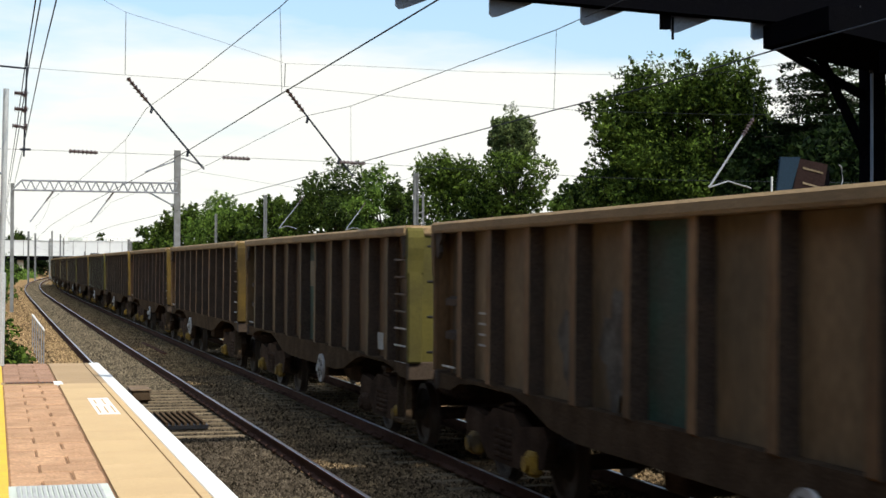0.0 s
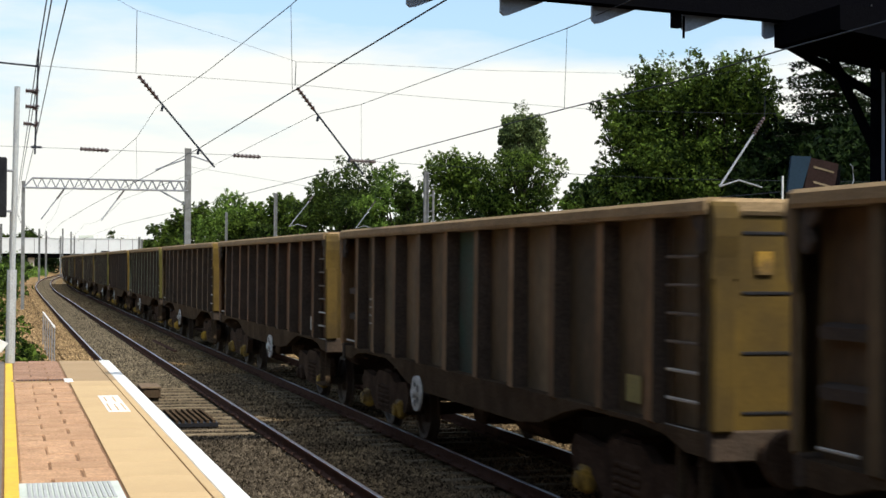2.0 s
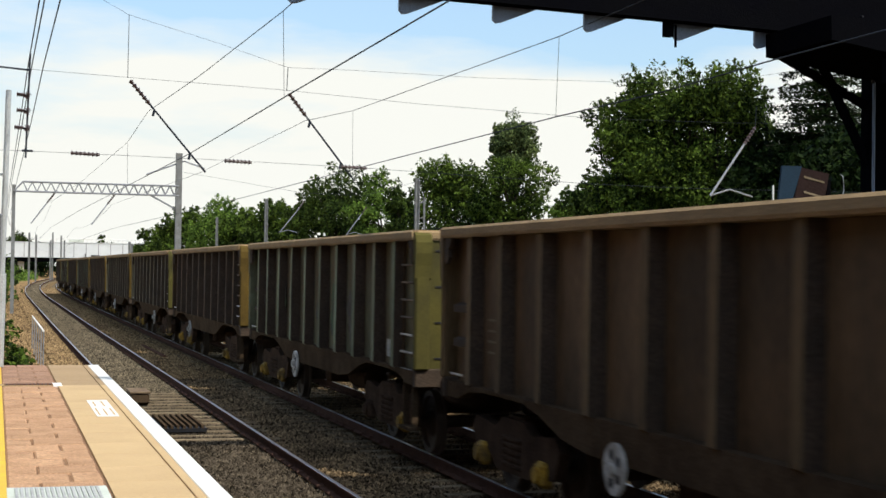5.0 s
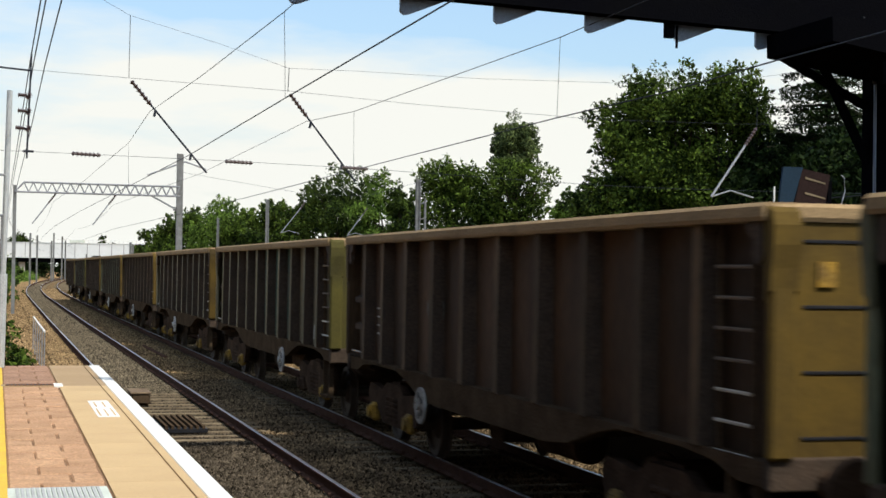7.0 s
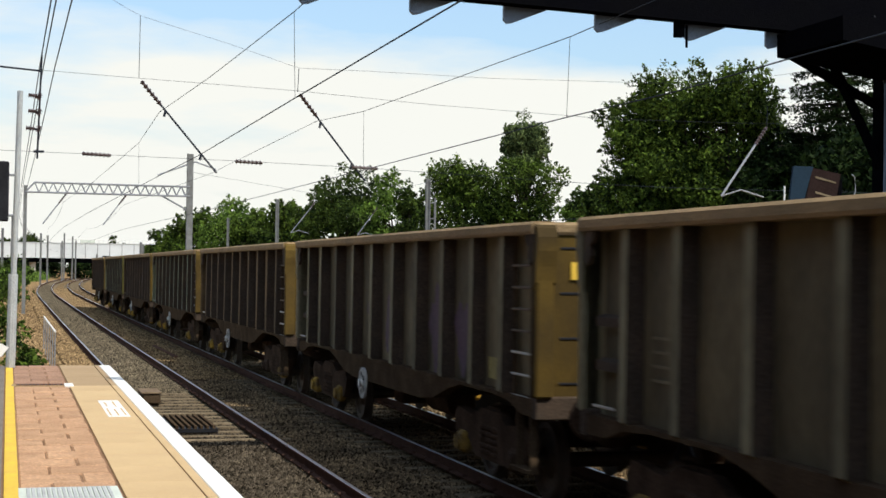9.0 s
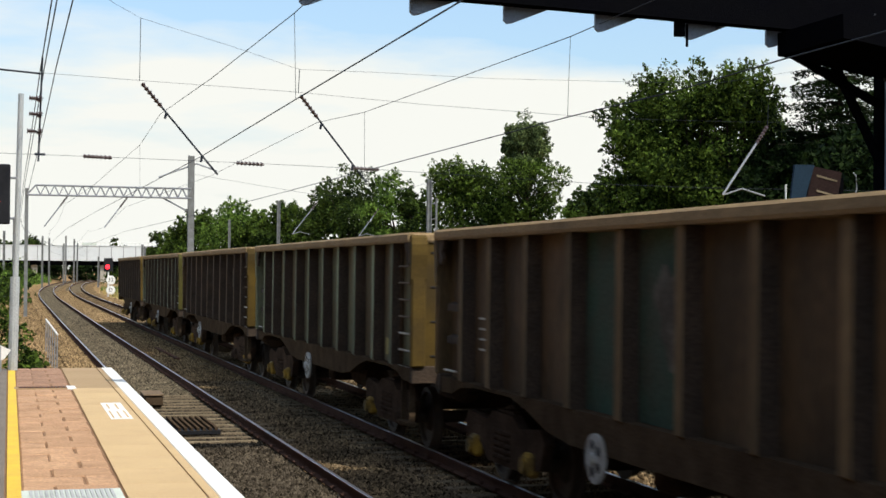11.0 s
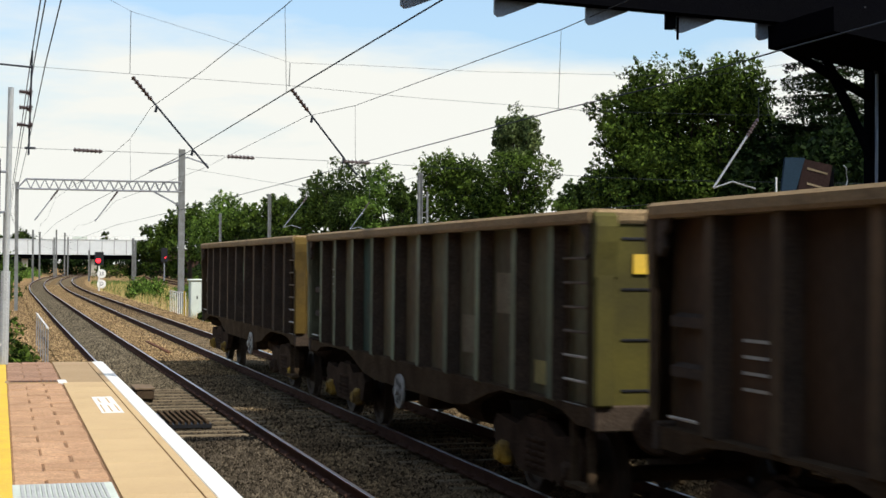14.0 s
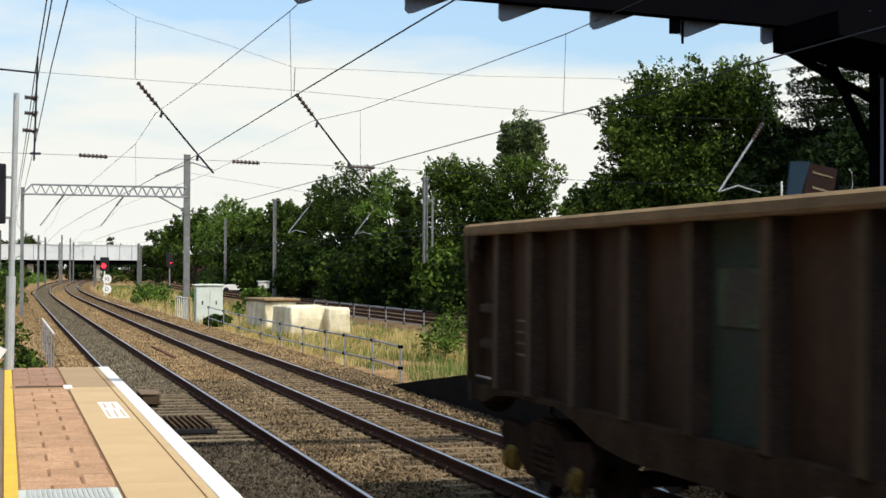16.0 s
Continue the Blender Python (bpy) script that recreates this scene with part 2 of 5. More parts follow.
def bar(a, b, r, sides=6, r2=None):
    return bm_bar(bmesh.new(), a, b, r, sides, r2)


def bm_prism(bm, outline, axis, lo, hi):
    """An outline of (u, v) pairs pushed along an axis ('x': u=y v=z; 'y': u=x v=z; 'z': u=x v=y)."""
    place = {"x": lambda u, v, w: (w, u, v), "y": lambda u, v, w: (u, w, v), "z": lambda u, v, w: (u, v, w)}[axis]
    low = [bm.verts.new(place(u, v, lo)) for u, v in outline]
    high = [bm.verts.new(place(u, v, hi)) for u, v in outline]
    k = len(outline)
    for i in range(k):
        bm.faces.new((low[i], low[(i + 1) % k], high[(i + 1) % k], high[i]))
    bm.faces.new(low[::-1])
    bm.faces.new(high)
    bmesh.ops.recalc_face_normals(bm, faces=bm.faces)
    return bm


def prism(outline, axis, lo, hi):
    return bm_prism(bmesh.new(), outline, axis, lo, hi)


def tube(pts, r, sides=5):
    """One unbroken tube along a line of points."""
    bm, rings = bmesh.new(), []
    pts = [Vector(p) for p in pts]
    for i, p in enumerate(pts):
        d = (pts[min(i + 1, len(pts) - 1)] - pts[max(i - 1, 0)]).normalized()
        q = d.to_track_quat("Z", "Y").to_matrix()
        rings.append([bm.verts.new(p + q @ Vector((r * math.cos(k * math.tau / sides), r * math.sin(k * math.tau / sides), 0))) for k in range(sides)])
    for u, v in zip(rings, rings[1:]):
        for k in range(sides):
            bm.faces.new((u[k], u[(k + 1) % sides], v[(k + 1) % sides], v[k]))
    bm.faces.new(rings[0][::-1])
    bm.faces.new(rings[-1])
    return bm


def tub(x, y0, y1, z0, z1, t):
    """An open box with walls and floor of thickness t."""
    bm = bmesh.new()
    outer = [[bm.verts.new((sx, sy, z)) for sx, sy in ((-x, y0), (x, y0), (x, y1), (-x, y1))] for z in (z0, z1)]
    inner = [[bm.verts.new((sx, sy, z)) for sx, sy in ((-x + t, y0 + t), (x - t, y0 + t), (x - t, y1 - t), (-x + t, y1 - t))] for z in (z0 + t, z1)]
    for k in range(4):
        n = (k + 1) % 4
        bm.faces.new((outer[0][k], outer[0][n], outer[1][n], outer[1][k]))
        bm.faces.new((inner[0][n], inner[0][k], inner[1][k], inner[1][n]))
        bm.faces.new((outer[1][k], outer[1][n], inner[1][n], inner[1][k]))
    bm.faces.new(outer[0][::-1])
    bm.faces.new(inner[0])
    return bm


def lathe_x(profile, sides=28):
    """A profile of (x, radius) turned about the x axis."""
    bm, rings = bmesh.new(), []
    for x, r in profile:
        rings.append([bm.verts.new((x, r * math.cos(k * math.tau / sides), r * math.sin(k * math.tau / sides))) for k in range(sides)])
    for u, v in zip(rings, rings[1:]):
        for k in range(sides):
            bm.faces.new((u[k], u[(k + 1) % sides], v[(k + 1) % sides], v[k]))
    bm.faces.new(rings[0][::-1])
    bm.faces.new(rings[-1])
    bmesh.ops.recalc_face_normals(bm, faces=bm.faces)
    return bm


def mesh_of(bm, name, material):
    me = bpy.data.meshes.new(name)
    bm.to_mesh(me)
    bm.free()
    me.materials.append(material)
    return me


def part(name, bm, material, parent, label=""):
    """One mesh object under a thing or a part."""
    ob = new(name, mesh_of(bm, name, material))
    ob.parent = parent
    return tagged(ob, label) if label else ob


def piece(name, me, parent, m=None):
    """One more object on a mesh that is there already."""
    ob = new(name, me)
    ob.parent = parent
    if m is not None:
        ob.matrix_basis = m
    return ob


def thing(name, label, category, group="", kind="", at=None):
    ob = new(name)
    ob.empty_display_size = 0.2
    if at is not None:
        ob.matrix_basis = at
    return tagged(ob, label, category, group, kind)


def single(name, bm, material, label, category, group="", kind=""):
    return tagged(new(name, mesh_of(bm, name, material)), label, category, group, kind)


def bend(y):
    """How far the line has swung to the right at the distance y."""
    if y < 70:
        return 0.0
    return 0.0022 * (min(y, 120) - 70) + (2.16e-4 * (y - 120) ** 2 if y > 120 else 0.0)


def sweep(outline, x0, ys, closed=True):
    """An outline of (x, z) pairs carried along the line."""
    verts, faces, k = [], [], len(outline)
    for y in ys:
        verts += [(x0 + bend(y) + u, y, v) for u, v in outline]
    for j in range(len(ys) - 1):
        for i in range(k if closed else k - 1):
            a, b = j * k + i, j * k + (i + 1) % k
            faces.append((a, b, b + k, a + k))
    if closed:
        faces += [tuple(range(k))[::-1], tuple(range((len(ys) - 1) * k, len(ys) * k))]
    me = bpy.data.meshes.new("sweep")
    me.from_pydata(verts, [], faces)
    bm = bmesh.new()
    bm.from_mesh(me)
    bpy.data.meshes.remove(me)
    bmesh.ops.recalc_face_normals(bm, faces=bm.faces)
    return bm


ALONG = [-12, 10, 20, 30, 45, 60, 75, 90, 105, 120] + list(range(130, 400, 10))

# ---- ground and tracks ----
X1, X2 = 3.13, 6.50          # centre lines of the two tracks
PLAT_Z, PLAT_END, EDGE = 0.86, 26.6, 1.66


def ground_sheet():
    """One sheet to the horizon, with the cutting's bank rising beside the far tracks."""
    xs = [-2500, -600, -120, -40, -12, -3, 0.4, 1.9, 9.4, 12, 16, 20, 24, 27, 30, 34, 40, 60, 150, 600, 2500]
    ys = [-2500, -500, -80, -20, 0] + list(range(10, 400, 12)) + [450, 600, 1200, 3000]
    def lift(x, y):
        w = x - bend(min(y, 400))
        z = -0.42
        if w > 27:
            z += min(4.5, (w - 27) * 0.55) * (1 if -30 < y < 420 else 0)
        if w < 0 and y > 28:
            z += min(0.8, -w * 0.2)
        return z + 0.06 * noise.noise((x * 0.3, y * 0.3, 0))
    verts = [(x + (bend(min(y, 400)) if 0 < abs(x) < 100 else 0), y, lift(x + (bend(min(y, 400)) if 0 < abs(x) < 100 else 0), y)) for y in ys for x in xs]
    k = len(xs)
    faces = [(j * k + i, j * k + i + 1, (j + 1) * k + i + 1, (j + 1) * k + i) for j in range(len(ys) - 1) for i in range(k - 1)]
    me = bpy.data.meshes.new("ground")
    me.from_pydata(verts, [], faces)
    me.materials.append(M["earth"])
    return tagged(new("ground", me), "dry earth with straw and weeds beside the railway", "ground", kind="structure")


ground_sheet()
bed = single("ballast_bed", sweep([(0.9, -0.6), (1.95, -0.25), (4.05, -0.245), (4.85, -0.27), (5.6, -0.25), (7.45, -0.25), (8.6, -0.3), (9.6, -0.62)], 0, ALONG, closed=False), M["ballast"], "brown ballast bed of crushed stone under two tracks", "ballast", kind="structure")
four_foot = single("stained_ballast", sweep([(2.44, -0.228), (3.82, -0.228)], 0, ALONG, closed=False), M["ballast_oily"], "oil-darkened ballast between the rails of the platform track", "ballast", kind="structure")
crib = single("crib_ballast", sweep([(5.81, -0.232), (7.19, -0.232)], 0, ALONG, closed=False), M["crib"], "dark brown ballast between the rails of the through track", "ballast", kind="structure")
far_bed = single("ballast_bed", sweep([(17.6, -0.45), (18.4, -0.2), (26.0, -0.2), (26.8, -0.5)], 0, ALONG, closed=False), M["ballast"], "dark ballast bed under the far tracks", "ballast", kind="structure")

RAIL = [(-0.07, -0.16), (0.07, -0.16), (0.07, -0.145), (0.012, -0.125), (0.012, -0.045), (0.034, -0.035), (0.034, -0.004), (-0.034, -0.004), (-0.034, -0.035), (-0.012, -0.045), (-0.012, -0.125), (-0.07, -0.145)]


def railway_track(name, x, label, head, first, last, near, bare=None):
    """Two rails with running bands, on sleepers; the near sleepers are single pieces."""
    tr = thing(name, label, "railway track", kind="structure")
    for side in (-0.7525, 0.7525):
        r = part("rail", sweep(RAIL, x + side, ALONG), M["rail_side"], tr, "rusty steel rail with a polished head")
        part("running_band", sweep([(-0.024, -0.0042), (0.024, -0.0042), (0.02, 0.0), (-0.02, 0.0)], x + side, ALONG), head, r)
    sl = mesh_of(prism([(-0.12, -0.3), (0.12, -0.3), (0.095, -0.165), (-0.095, -0.165)], "x", -1.25, 1.25), "sleeper", M["sleeper"])
    y, rest, faces = first, [], []
    rng = random.Random(int(x * 10))
    while y < last:
        if y < near:
            piece("sleeper", sl, tr, pose(x + bend(y) + rng.uniform(-0.02, 0.02), y, rng.uniform(-0.012, 0.004) - (0.05 if bare and not bare[0] < y < bare[1] else 0.018), 0, 0, rng.uniform(-0.5, 0.5)))
        else:
            b = len(rest)
            cx = x + bend(y)
            h = -0.215
            rest += [(cx - 1.25, y - 0.12, h), (cx + 1.25, y - 0.12, h), (cx + 1.25, y + 0.12, h), (cx - 1.25, y + 0.12, h)]
            rest += [(p[0], p[1], -0.3) for p in rest[b:b + 4]]
            faces += [(b, b + 1, b + 2, b + 3), (b, b + 4, b + 5, b + 1), (b + 3, b + 2, b + 6, b + 7)]
        y += 0.65
    if rest:
        me = bpy.data.meshes.new("far_sleepers")
        me.from_pydata(rest, [], faces)
        me.materials.append(M["sleeper"])
        tagged(piece("far_sleepers", me, tr), kind="stuff")
    clip = mesh_of(box(-0.09, 0.09, -0.06, 0.06, -0.165, -0.11, 0.02), "rail_clip", M["rail_side"])
    y = first
    while y < 50:
        for side in (-0.7525, 0.7525):
            piece("rail_clip", clip, tr, pose(x + side, y, 0))
        y += 0.65
    return tr


railway_track("track_1", X1, "platform track with bright rails on grimy concrete sleepers", M["rail_head"], 9.0, 390, 80, (24.2, 34.0))
railway_track("track_2", X2, "through track with rusty-sided rails on concrete sleepers", M["rail_head"], 9.0, 390, 80)
railway_track("track_3", 20.2, "far track with dull dark rails", M["rail_dull"], 60.0, 390, 60)
railway_track("track_4", 23.6, "far track with dull dark rails", M["rail_dull"], 60.0, 390, 60)


def scatter_stones(name, material, label, zones, count, seed, size=(0.018, 0.034)):
    """Loose crushed stones lying on the bed."""
    rng = np.random.default_rng(seed)
    base = np.array([(1, 0, 0), (-1, 0, 0), (0, 1, 0), (0, -1, 0), (0, 0, 1), (0, 0, -1)], float)
    tri = np.array([(0, 2, 4), (2, 1, 4), (1, 3, 4), (3, 0, 4), (2, 0, 5), (1, 2, 5), (3, 1, 5), (0, 3, 5)])
    x0, x1, y0, y1, z = zones
    x, y = rng.uniform(x0, x1, count), y0 + (y1 - y0) * rng.random(count) ** 1.6
    x = x + np.array([bend(v) for v in y])
    s = rng.uniform(*size, (count, 1, 3)) * rng.uniform(0.7, 1.35, (count, 6, 1))
    a = rng.uniform(0, 6.28, count)
    v = base[None] * s
    c, d = np.cos(a)[:, None], np.sin(a)[:, None]
    tilt = rng.uniform(-0.6, 0.6, count)[:, None]
    vx, vy, vz = v[..., 0] * c - v[..., 1] * d, v[..., 0] * d + v[..., 1] * c, v[..., 2]
    vy, vz = vy * np.cos(tilt) - vz * np.sin(tilt), vy * np.sin(tilt) + vz * np.cos(tilt)
    pts = np.stack([vx + x[:, None], vy + y[:, None], vz + z + 0.012], -1).reshape(-1, 3)
    faces = (tri[None] + (np.arange(count) * 6)[:, None, None]).reshape(-1, 3)
    me = bpy.data.meshes.new(name)
    me.from_pydata(pts.tolist(), [], faces.tolist())
    me.materials.append(material)
    return tagged(new(name, me), label, "ballast", kind="stuff")


scatter_stones("ballast_stones", M["stone"], "loose brown ballast stones between the tracks", (3.98, 5.66, 38, 190, -0.225), 30000, 3, (0.03, 0.06))
scatter_stones("ballast_stones", M["stone_near_dark"], "darker brown ballast stones between the tracks by the platform", (3.98, 5.66, 13, 46, -0.225), 24000, 13, (0.022, 0.045))
scatter_stones("ballast_stones", M["crib"], "loose brown ballast stones around the sleepers", (5.8, 7.2, 16, 180, -0.224), 34000, 4, (0.022, 0.045))
scatter_stones("ballast_stones", M["stone"], "loose brown ballast stones beside the through track", (7.3, 9.2, 42, 150, -0.25), 16000, 5, (0.03, 0.055))
scatter_stones("ballast_stones", M["stone_near_dark"], "darker ballast stones beside the through track", (7.3, 9.2, 16, 50, -0.25), 12000, 15, (0.022, 0.045))
scatter_stones("cess_stones", M["stone"], "loose stones and rubble beside the platform track", (0.3, 2.2, 27, 200, -0.33), 22000, 8, (0.03, 0.06))
scatter_stones("shoulder_stones", M["stone"], "loose brown stones along the sleeper ends of the platform track", (1.55, 2.33, 26.8, 190, -0.2), 16000, 18, (0.03, 0.055))
scatter_stones("ballast_stones", M["stone_oily"], "oil-darkened ballast stones in the platform track", (2.45, 3.82, 14, 24.2, -0.205), 11000, 6, (0.02, 0.045))
scatter_stones("ballast_stones", M["stone_oily"], "dark ballast stones between bare sleepers by the grating", (2.45, 3.82, 24.2, 34.0, -0.24), 9000, 26, (0.02, 0.04))
scatter_stones("ballast_stones", M["stone_grey"], "grey ballast stones in the platform track", (2.45, 3.82, 34.0, 230, -0.212), 34000, 16, (0.03, 0.05))

# ---- the platform ----


def platform():
    pf = thing("platform", "brick-paved station platform with tan coping and a white edge", "platform", kind="structure")
    part("platform_wall", box(-7, EDGE - 0.12, -14, PLAT_END - 0.02, -0.6, PLAT_Z - 0.1), M["brick"], pf, "dark brick platform wall")
    part("paving_bed", box(-7, EDGE - 0.02, -14, PLAT_END, PLAT_Z - 0.1, PLAT_Z - 0.016), M["joint"], pf)
    part("asphalt", box(-7, -0.02, -14, PLAT_END, PLAT_Z - 0.03, PLAT_Z - 0.004), M["asphalt"], pf, "grey platform surfacing behind the yellow line")
    part("yellow_line", box(0.0, 0.105, -14, PLAT_END, PLAT_Z - 0.03, PLAT_Z + 0.002), M["yellow_line"], pf, "worn yellow safety line")
    cope = mesh_of(box(0.845, 1.40, -0.446, 0.446, -0.03, 0.0, 0.003), "coping_slab", M["coping"])
    nose = mesh_of(box(1.412, 1.487, -0.446, 0.446, -0.03, 0.0, 0.003), "edge_strip", M["coping"])
    white = mesh_of(box(1.49, EDGE, -0.448, 0.448, -0.09, 0.002, 0.006), "edge_slab", M["white_line"])
    # darker copies for the coping beyond the drain
    cope_dark, nose_dark = cope.copy(), nose.copy()
    cope_dark.materials[0] = nose_dark.materials[0] = M["coping_dark"]
    y = PLAT_END - 0.45
    while y > 6:
        for me, nm in ((cope_dark, "coping_slab"), (nose_dark, "edge_strip"), (white, "edge_slab")) if y > 22.4 else ((cope, "coping_slab"), (nose, "edge_strip"), (white, "edge_slab")):
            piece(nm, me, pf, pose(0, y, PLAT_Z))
        y -= 0.9
    pv = mesh_of(box(-0.232, 0.232, -0.252, 0.252, -0.03, 0.0, 0.012), "paver", M["paver"])
    half = mesh_of(box(-0.115, 0.115, -0.252, 0.252, -0.03, 0.0, 0.012), "half_paver", M["paver"])
    # darker copies for the pavers beyond the drain
    pv_dark, half_dark = pv.copy(), half.copy()
    pv_dark.materials[0] = half_dark.materials[0] = M["paver_dark"]
    rng, j, y = random.Random(5), 0, PLAT_END - 0.26
    while y > 7:
        if not 11.05 < y < 11.95:
            cells = ((0.345, pv), (0.71, half)) if j % 2 else ((0.228, half), (0.585, pv))
            for x, me in cells:
                piece("paver" if me is pv else "half_paver", me if y < 22.4 else (pv_dark if me is pv else half_dark), pf, pose(x, y, PLAT_Z - 0.004 + rng.uniform(-0.004, 0.004), rng.uniform(-0.3, 0.3), rng.uniform(-0.4, 0.4), 0))
        y -= 0.512
        j += 1
    mark = part("stencil_mark", box(1.09, 1.33, 17.46, 19.6, PLAT_Z - 0.004, PLAT_Z + 0.003), M["white_line"], pf, "worn white painted lettering patch")
    for x, y, ly in ((1.13, 17.6, 0.9), (1.21, 17.6, 0.8), (1.29, 17.65, 0.85), (1.15, 18.75, 0.6), (1.25, 18.7, 0.7)):
        part("lettering_bar", box(x - 0.010, x + 0.010, y, y + ly, PLAT_Z + 0.002, PLAT_Z + 0.0045), M["coping"], mark)
    return pf


platform()
grille = thing("drain_cover", "ribbed grey metal inspection cover set in the paving", "cover", at=pose(0.46, 11.5, PLAT_Z))
part("frame", box(-0.36, 0.36, -0.46, 0.46, -0.03, 0.004, 0.004), M["kiosk"], grille, "pale concrete surround")
for i in range(17):
    part("rib", box(-0.30 + i * 0.036, -0.278 + i * 0.036, -0.40, 0.40, 0.002, 0.012), M["pale_galv"], grille)
drain = thing("channel_drain", "slotted channel drain in a pale concrete strip across the paving", "drain", at=pose(0.48, 22.2, PLAT_Z))
part("surround", box(-0.40, 0.40, -0.17, 0.17, -0.02, 0.006, 0.004), M["coping_dark"], drain)
part("end_block", box(0.30, 0.42, -0.26, 0.26, -0.02, 0.009, 0.004), M["white_paint"], drain, "pale concrete end block")
part("channel", box(-0.34, 0.30, -0.12, 0.12, 0.004, 0.010), M["rust_rail_scrap"], drain, "rusty brown slotted channel")
for i in range(12):
    part("slot", box(-0.32 + i * 0.052, -0.30 + i * 0.052, -0.10, 0.10, 0.0105, 0.0125), M["black"], drain)

# plain unseen walls and roofs, added to close the place and block sky light
blocker = thing("sky_blocker", "plain dark brick sky blocker added unseen behind the platform", "building", kind="structure")
part("wall", box(-6.6, -3.2, -30, 24, -0.6, 7.4), M["brick"], blocker)
part("canopy", box(-3.2, 1.0, -30, 5.0, 4.3, 4.55), M["dark_steel"], blocker)
far_blocker = thing("sky_blocker", "plain dark brick sky blocker added unseen on the opposite platform", "building", kind="structure")
part("wall", box(15.5, 20.0, -30, 16, -0.6, 6.0), M["brick"], far_blocker)
part("canopy", box(9.2, 15.5, -30, 15, 4.6, 4.85), M["dark_steel"], far_blocker)

# ---- the train ----
PITCH, SPEED = 14.83, 12.1
HALF, FRONT, REAR = 1.36, -6.72, 6.73
TOP, BOTTOM = 3.02, 1.18
RIBS = [1.17, 2.31, 3.59, 4.88, 6.18, 7.48, 8.78, 10.09, 11.37, 12.47]


def paint(name, base, spots, **kw):
    return mat(name, base, 0.75, 0.05, spots=spots, scale=1.5, amount=0.85, grain=22, bump=0.15, each=0.28, stretch=(1, 1, 0.35), fleck=0.2, edge=0.13, **kw)


PAINTS = {
    "brown": paint("brown_wagon_paint", (0.2055, 0.1170, 0.0547), (0.1032, 0.0628, 0.0304)),
    "umber": paint("umber_wagon_paint", (0.1653, 0.1073, 0.0525), (0.0879, 0.0587, 0.0292)),
    "green": paint("grey_green_wagon_paint", (0.1850, 0.2040, 0.1230), (0.1090, 0.0970, 0.0576)),
    "soot": paint("sooty_brown_wagon_paint", (0.1080, 0.0680, 0.0360), (0.0580, 0.0380, 0.0220)),
    "rust": paint("red_rust_wagon_paint", (0.1650, 0.0860, 0.0400), (0.0860, 0.0500, 0.0260)),
    "grey": paint("grey_wagon_paint", (0.2340, 0.2040, 0.1230), (0.1190, 0.0970, 0.0576)),
}
FILLS = {
    "brown": paint("rusty_panel", (0.1780, 0.1184, 0.0606), (0.0791, 0.0597, 0.0341)),
    "umber": paint("dark_rusty_panel", (0.1418, 0.0876, 0.0449), (0.0637, 0.0438, 0.0253)),
    "green": paint("stained_green_panel", (0.1333, 0.1290, 0.0725), (0.1032, 0.0654, 0.0333)),
    "soot": paint("sooty_rust_panel", (0.0880, 0.0500, 0.0270), (0.0460, 0.0300, 0.0180)),
    "rust": paint("red_rust_panel", (0.1350, 0.0640, 0.0290), (0.0700, 0.0400, 0.0210)),
    "grey": paint("stained_grey_panel", (0.1462, 0.1161, 0.0651), (0.0688, 0.0568, 0.0355)),
}
M["rim"] = mat("rusty_rim", (0.30, 0.205, 0.105), 0.85, spots=(0.20, 0.140, 0.075), scale=1.6, amount=0.8, grain=40, bump=0.35, fleck=0.3)
M["ochre"] = mat("ochre_end", (0.112, 0.071, 0.015), 0.85, spots=(0.050, 0.034, 0.014), scale=1.5, amount=0.9, grain=30, bump=0.05, each=0.2, fleck=0.1)
M["lime"] = mat("lime_end", (0.094, 0.082, 0.020), 0.85, spots=(0.050, 0.044, 0.017), scale=1.5, amount=0.9, grain=30, bump=0.05, fleck=0.1)
M["patch"] = mat("teal_patch", (0.044, 0.082, 0.056), 0.8, spots=(0.07, 0.055, 0.04), scale=2, amount=0.7, grain=30, bump=0.2)
M["rung"] = mat("worn_rung", (0.52, 0.48, 0.40), 0.6, 0.2, spots=(0.3, 0.25, 0.2), scale=8, grain=60, bump=0)
M["old_rung"] = mat("rusty_rung", (0.17, 0.13, 0.095), 0.8, 0.0, spots=(0.1, 0.07, 0.05), scale=8, grain=60, bump=0)
M["frame"] = mat("grimy_frame", (0.088, 0.060, 0.036), 0.95, spots=(0.045, 0.030, 0.019), scale=2.5, amount=0.8, grain=40, fleck=0.3)
# grime on beams, hooks and shelves; painted shade on the rib sides
M["grime_shade"] = mat("grime_and_rib_shade", (0.050, 0.038, 0.028), 0.9, spots=(0.085, 0.058, 0.040), scale=3.0, amount=0.7, grain=40, bump=0.3, fleck=0.3)
M["bogie"] = mat("grimy_bogie", (0.085, 0.055, 0.036), 0.95, spots=(0.032, 0.022, 0.016), scale=3, amount=0.8, grain=40, fleck=0.3)
M["wheel"] = mat("wheel_steel", (0.11, 0.085, 0.065), 0.7, 0.3, scale=4, grain=40)
M["tread"] = mat("bright_tread", (0.5, 0.48, 0.46), 0.35, 0.9, scale=4, grain=60, bump=0)
M["brake_disc"] = mat("worn_white_disc", (0.50, 0.48, 0.43), 0.7, spots=(0.2, 0.17, 0.13), scale=5, amount=0.8, grain=40, bump=0.1, each=0.3)
M["yellow_box"] = mat("yellow_axlebox", (0.40, 0.23, 0.03), 0.8, spots=(0.06, 0.045, 0.03), scale=4, amount=0.95, grain=40)
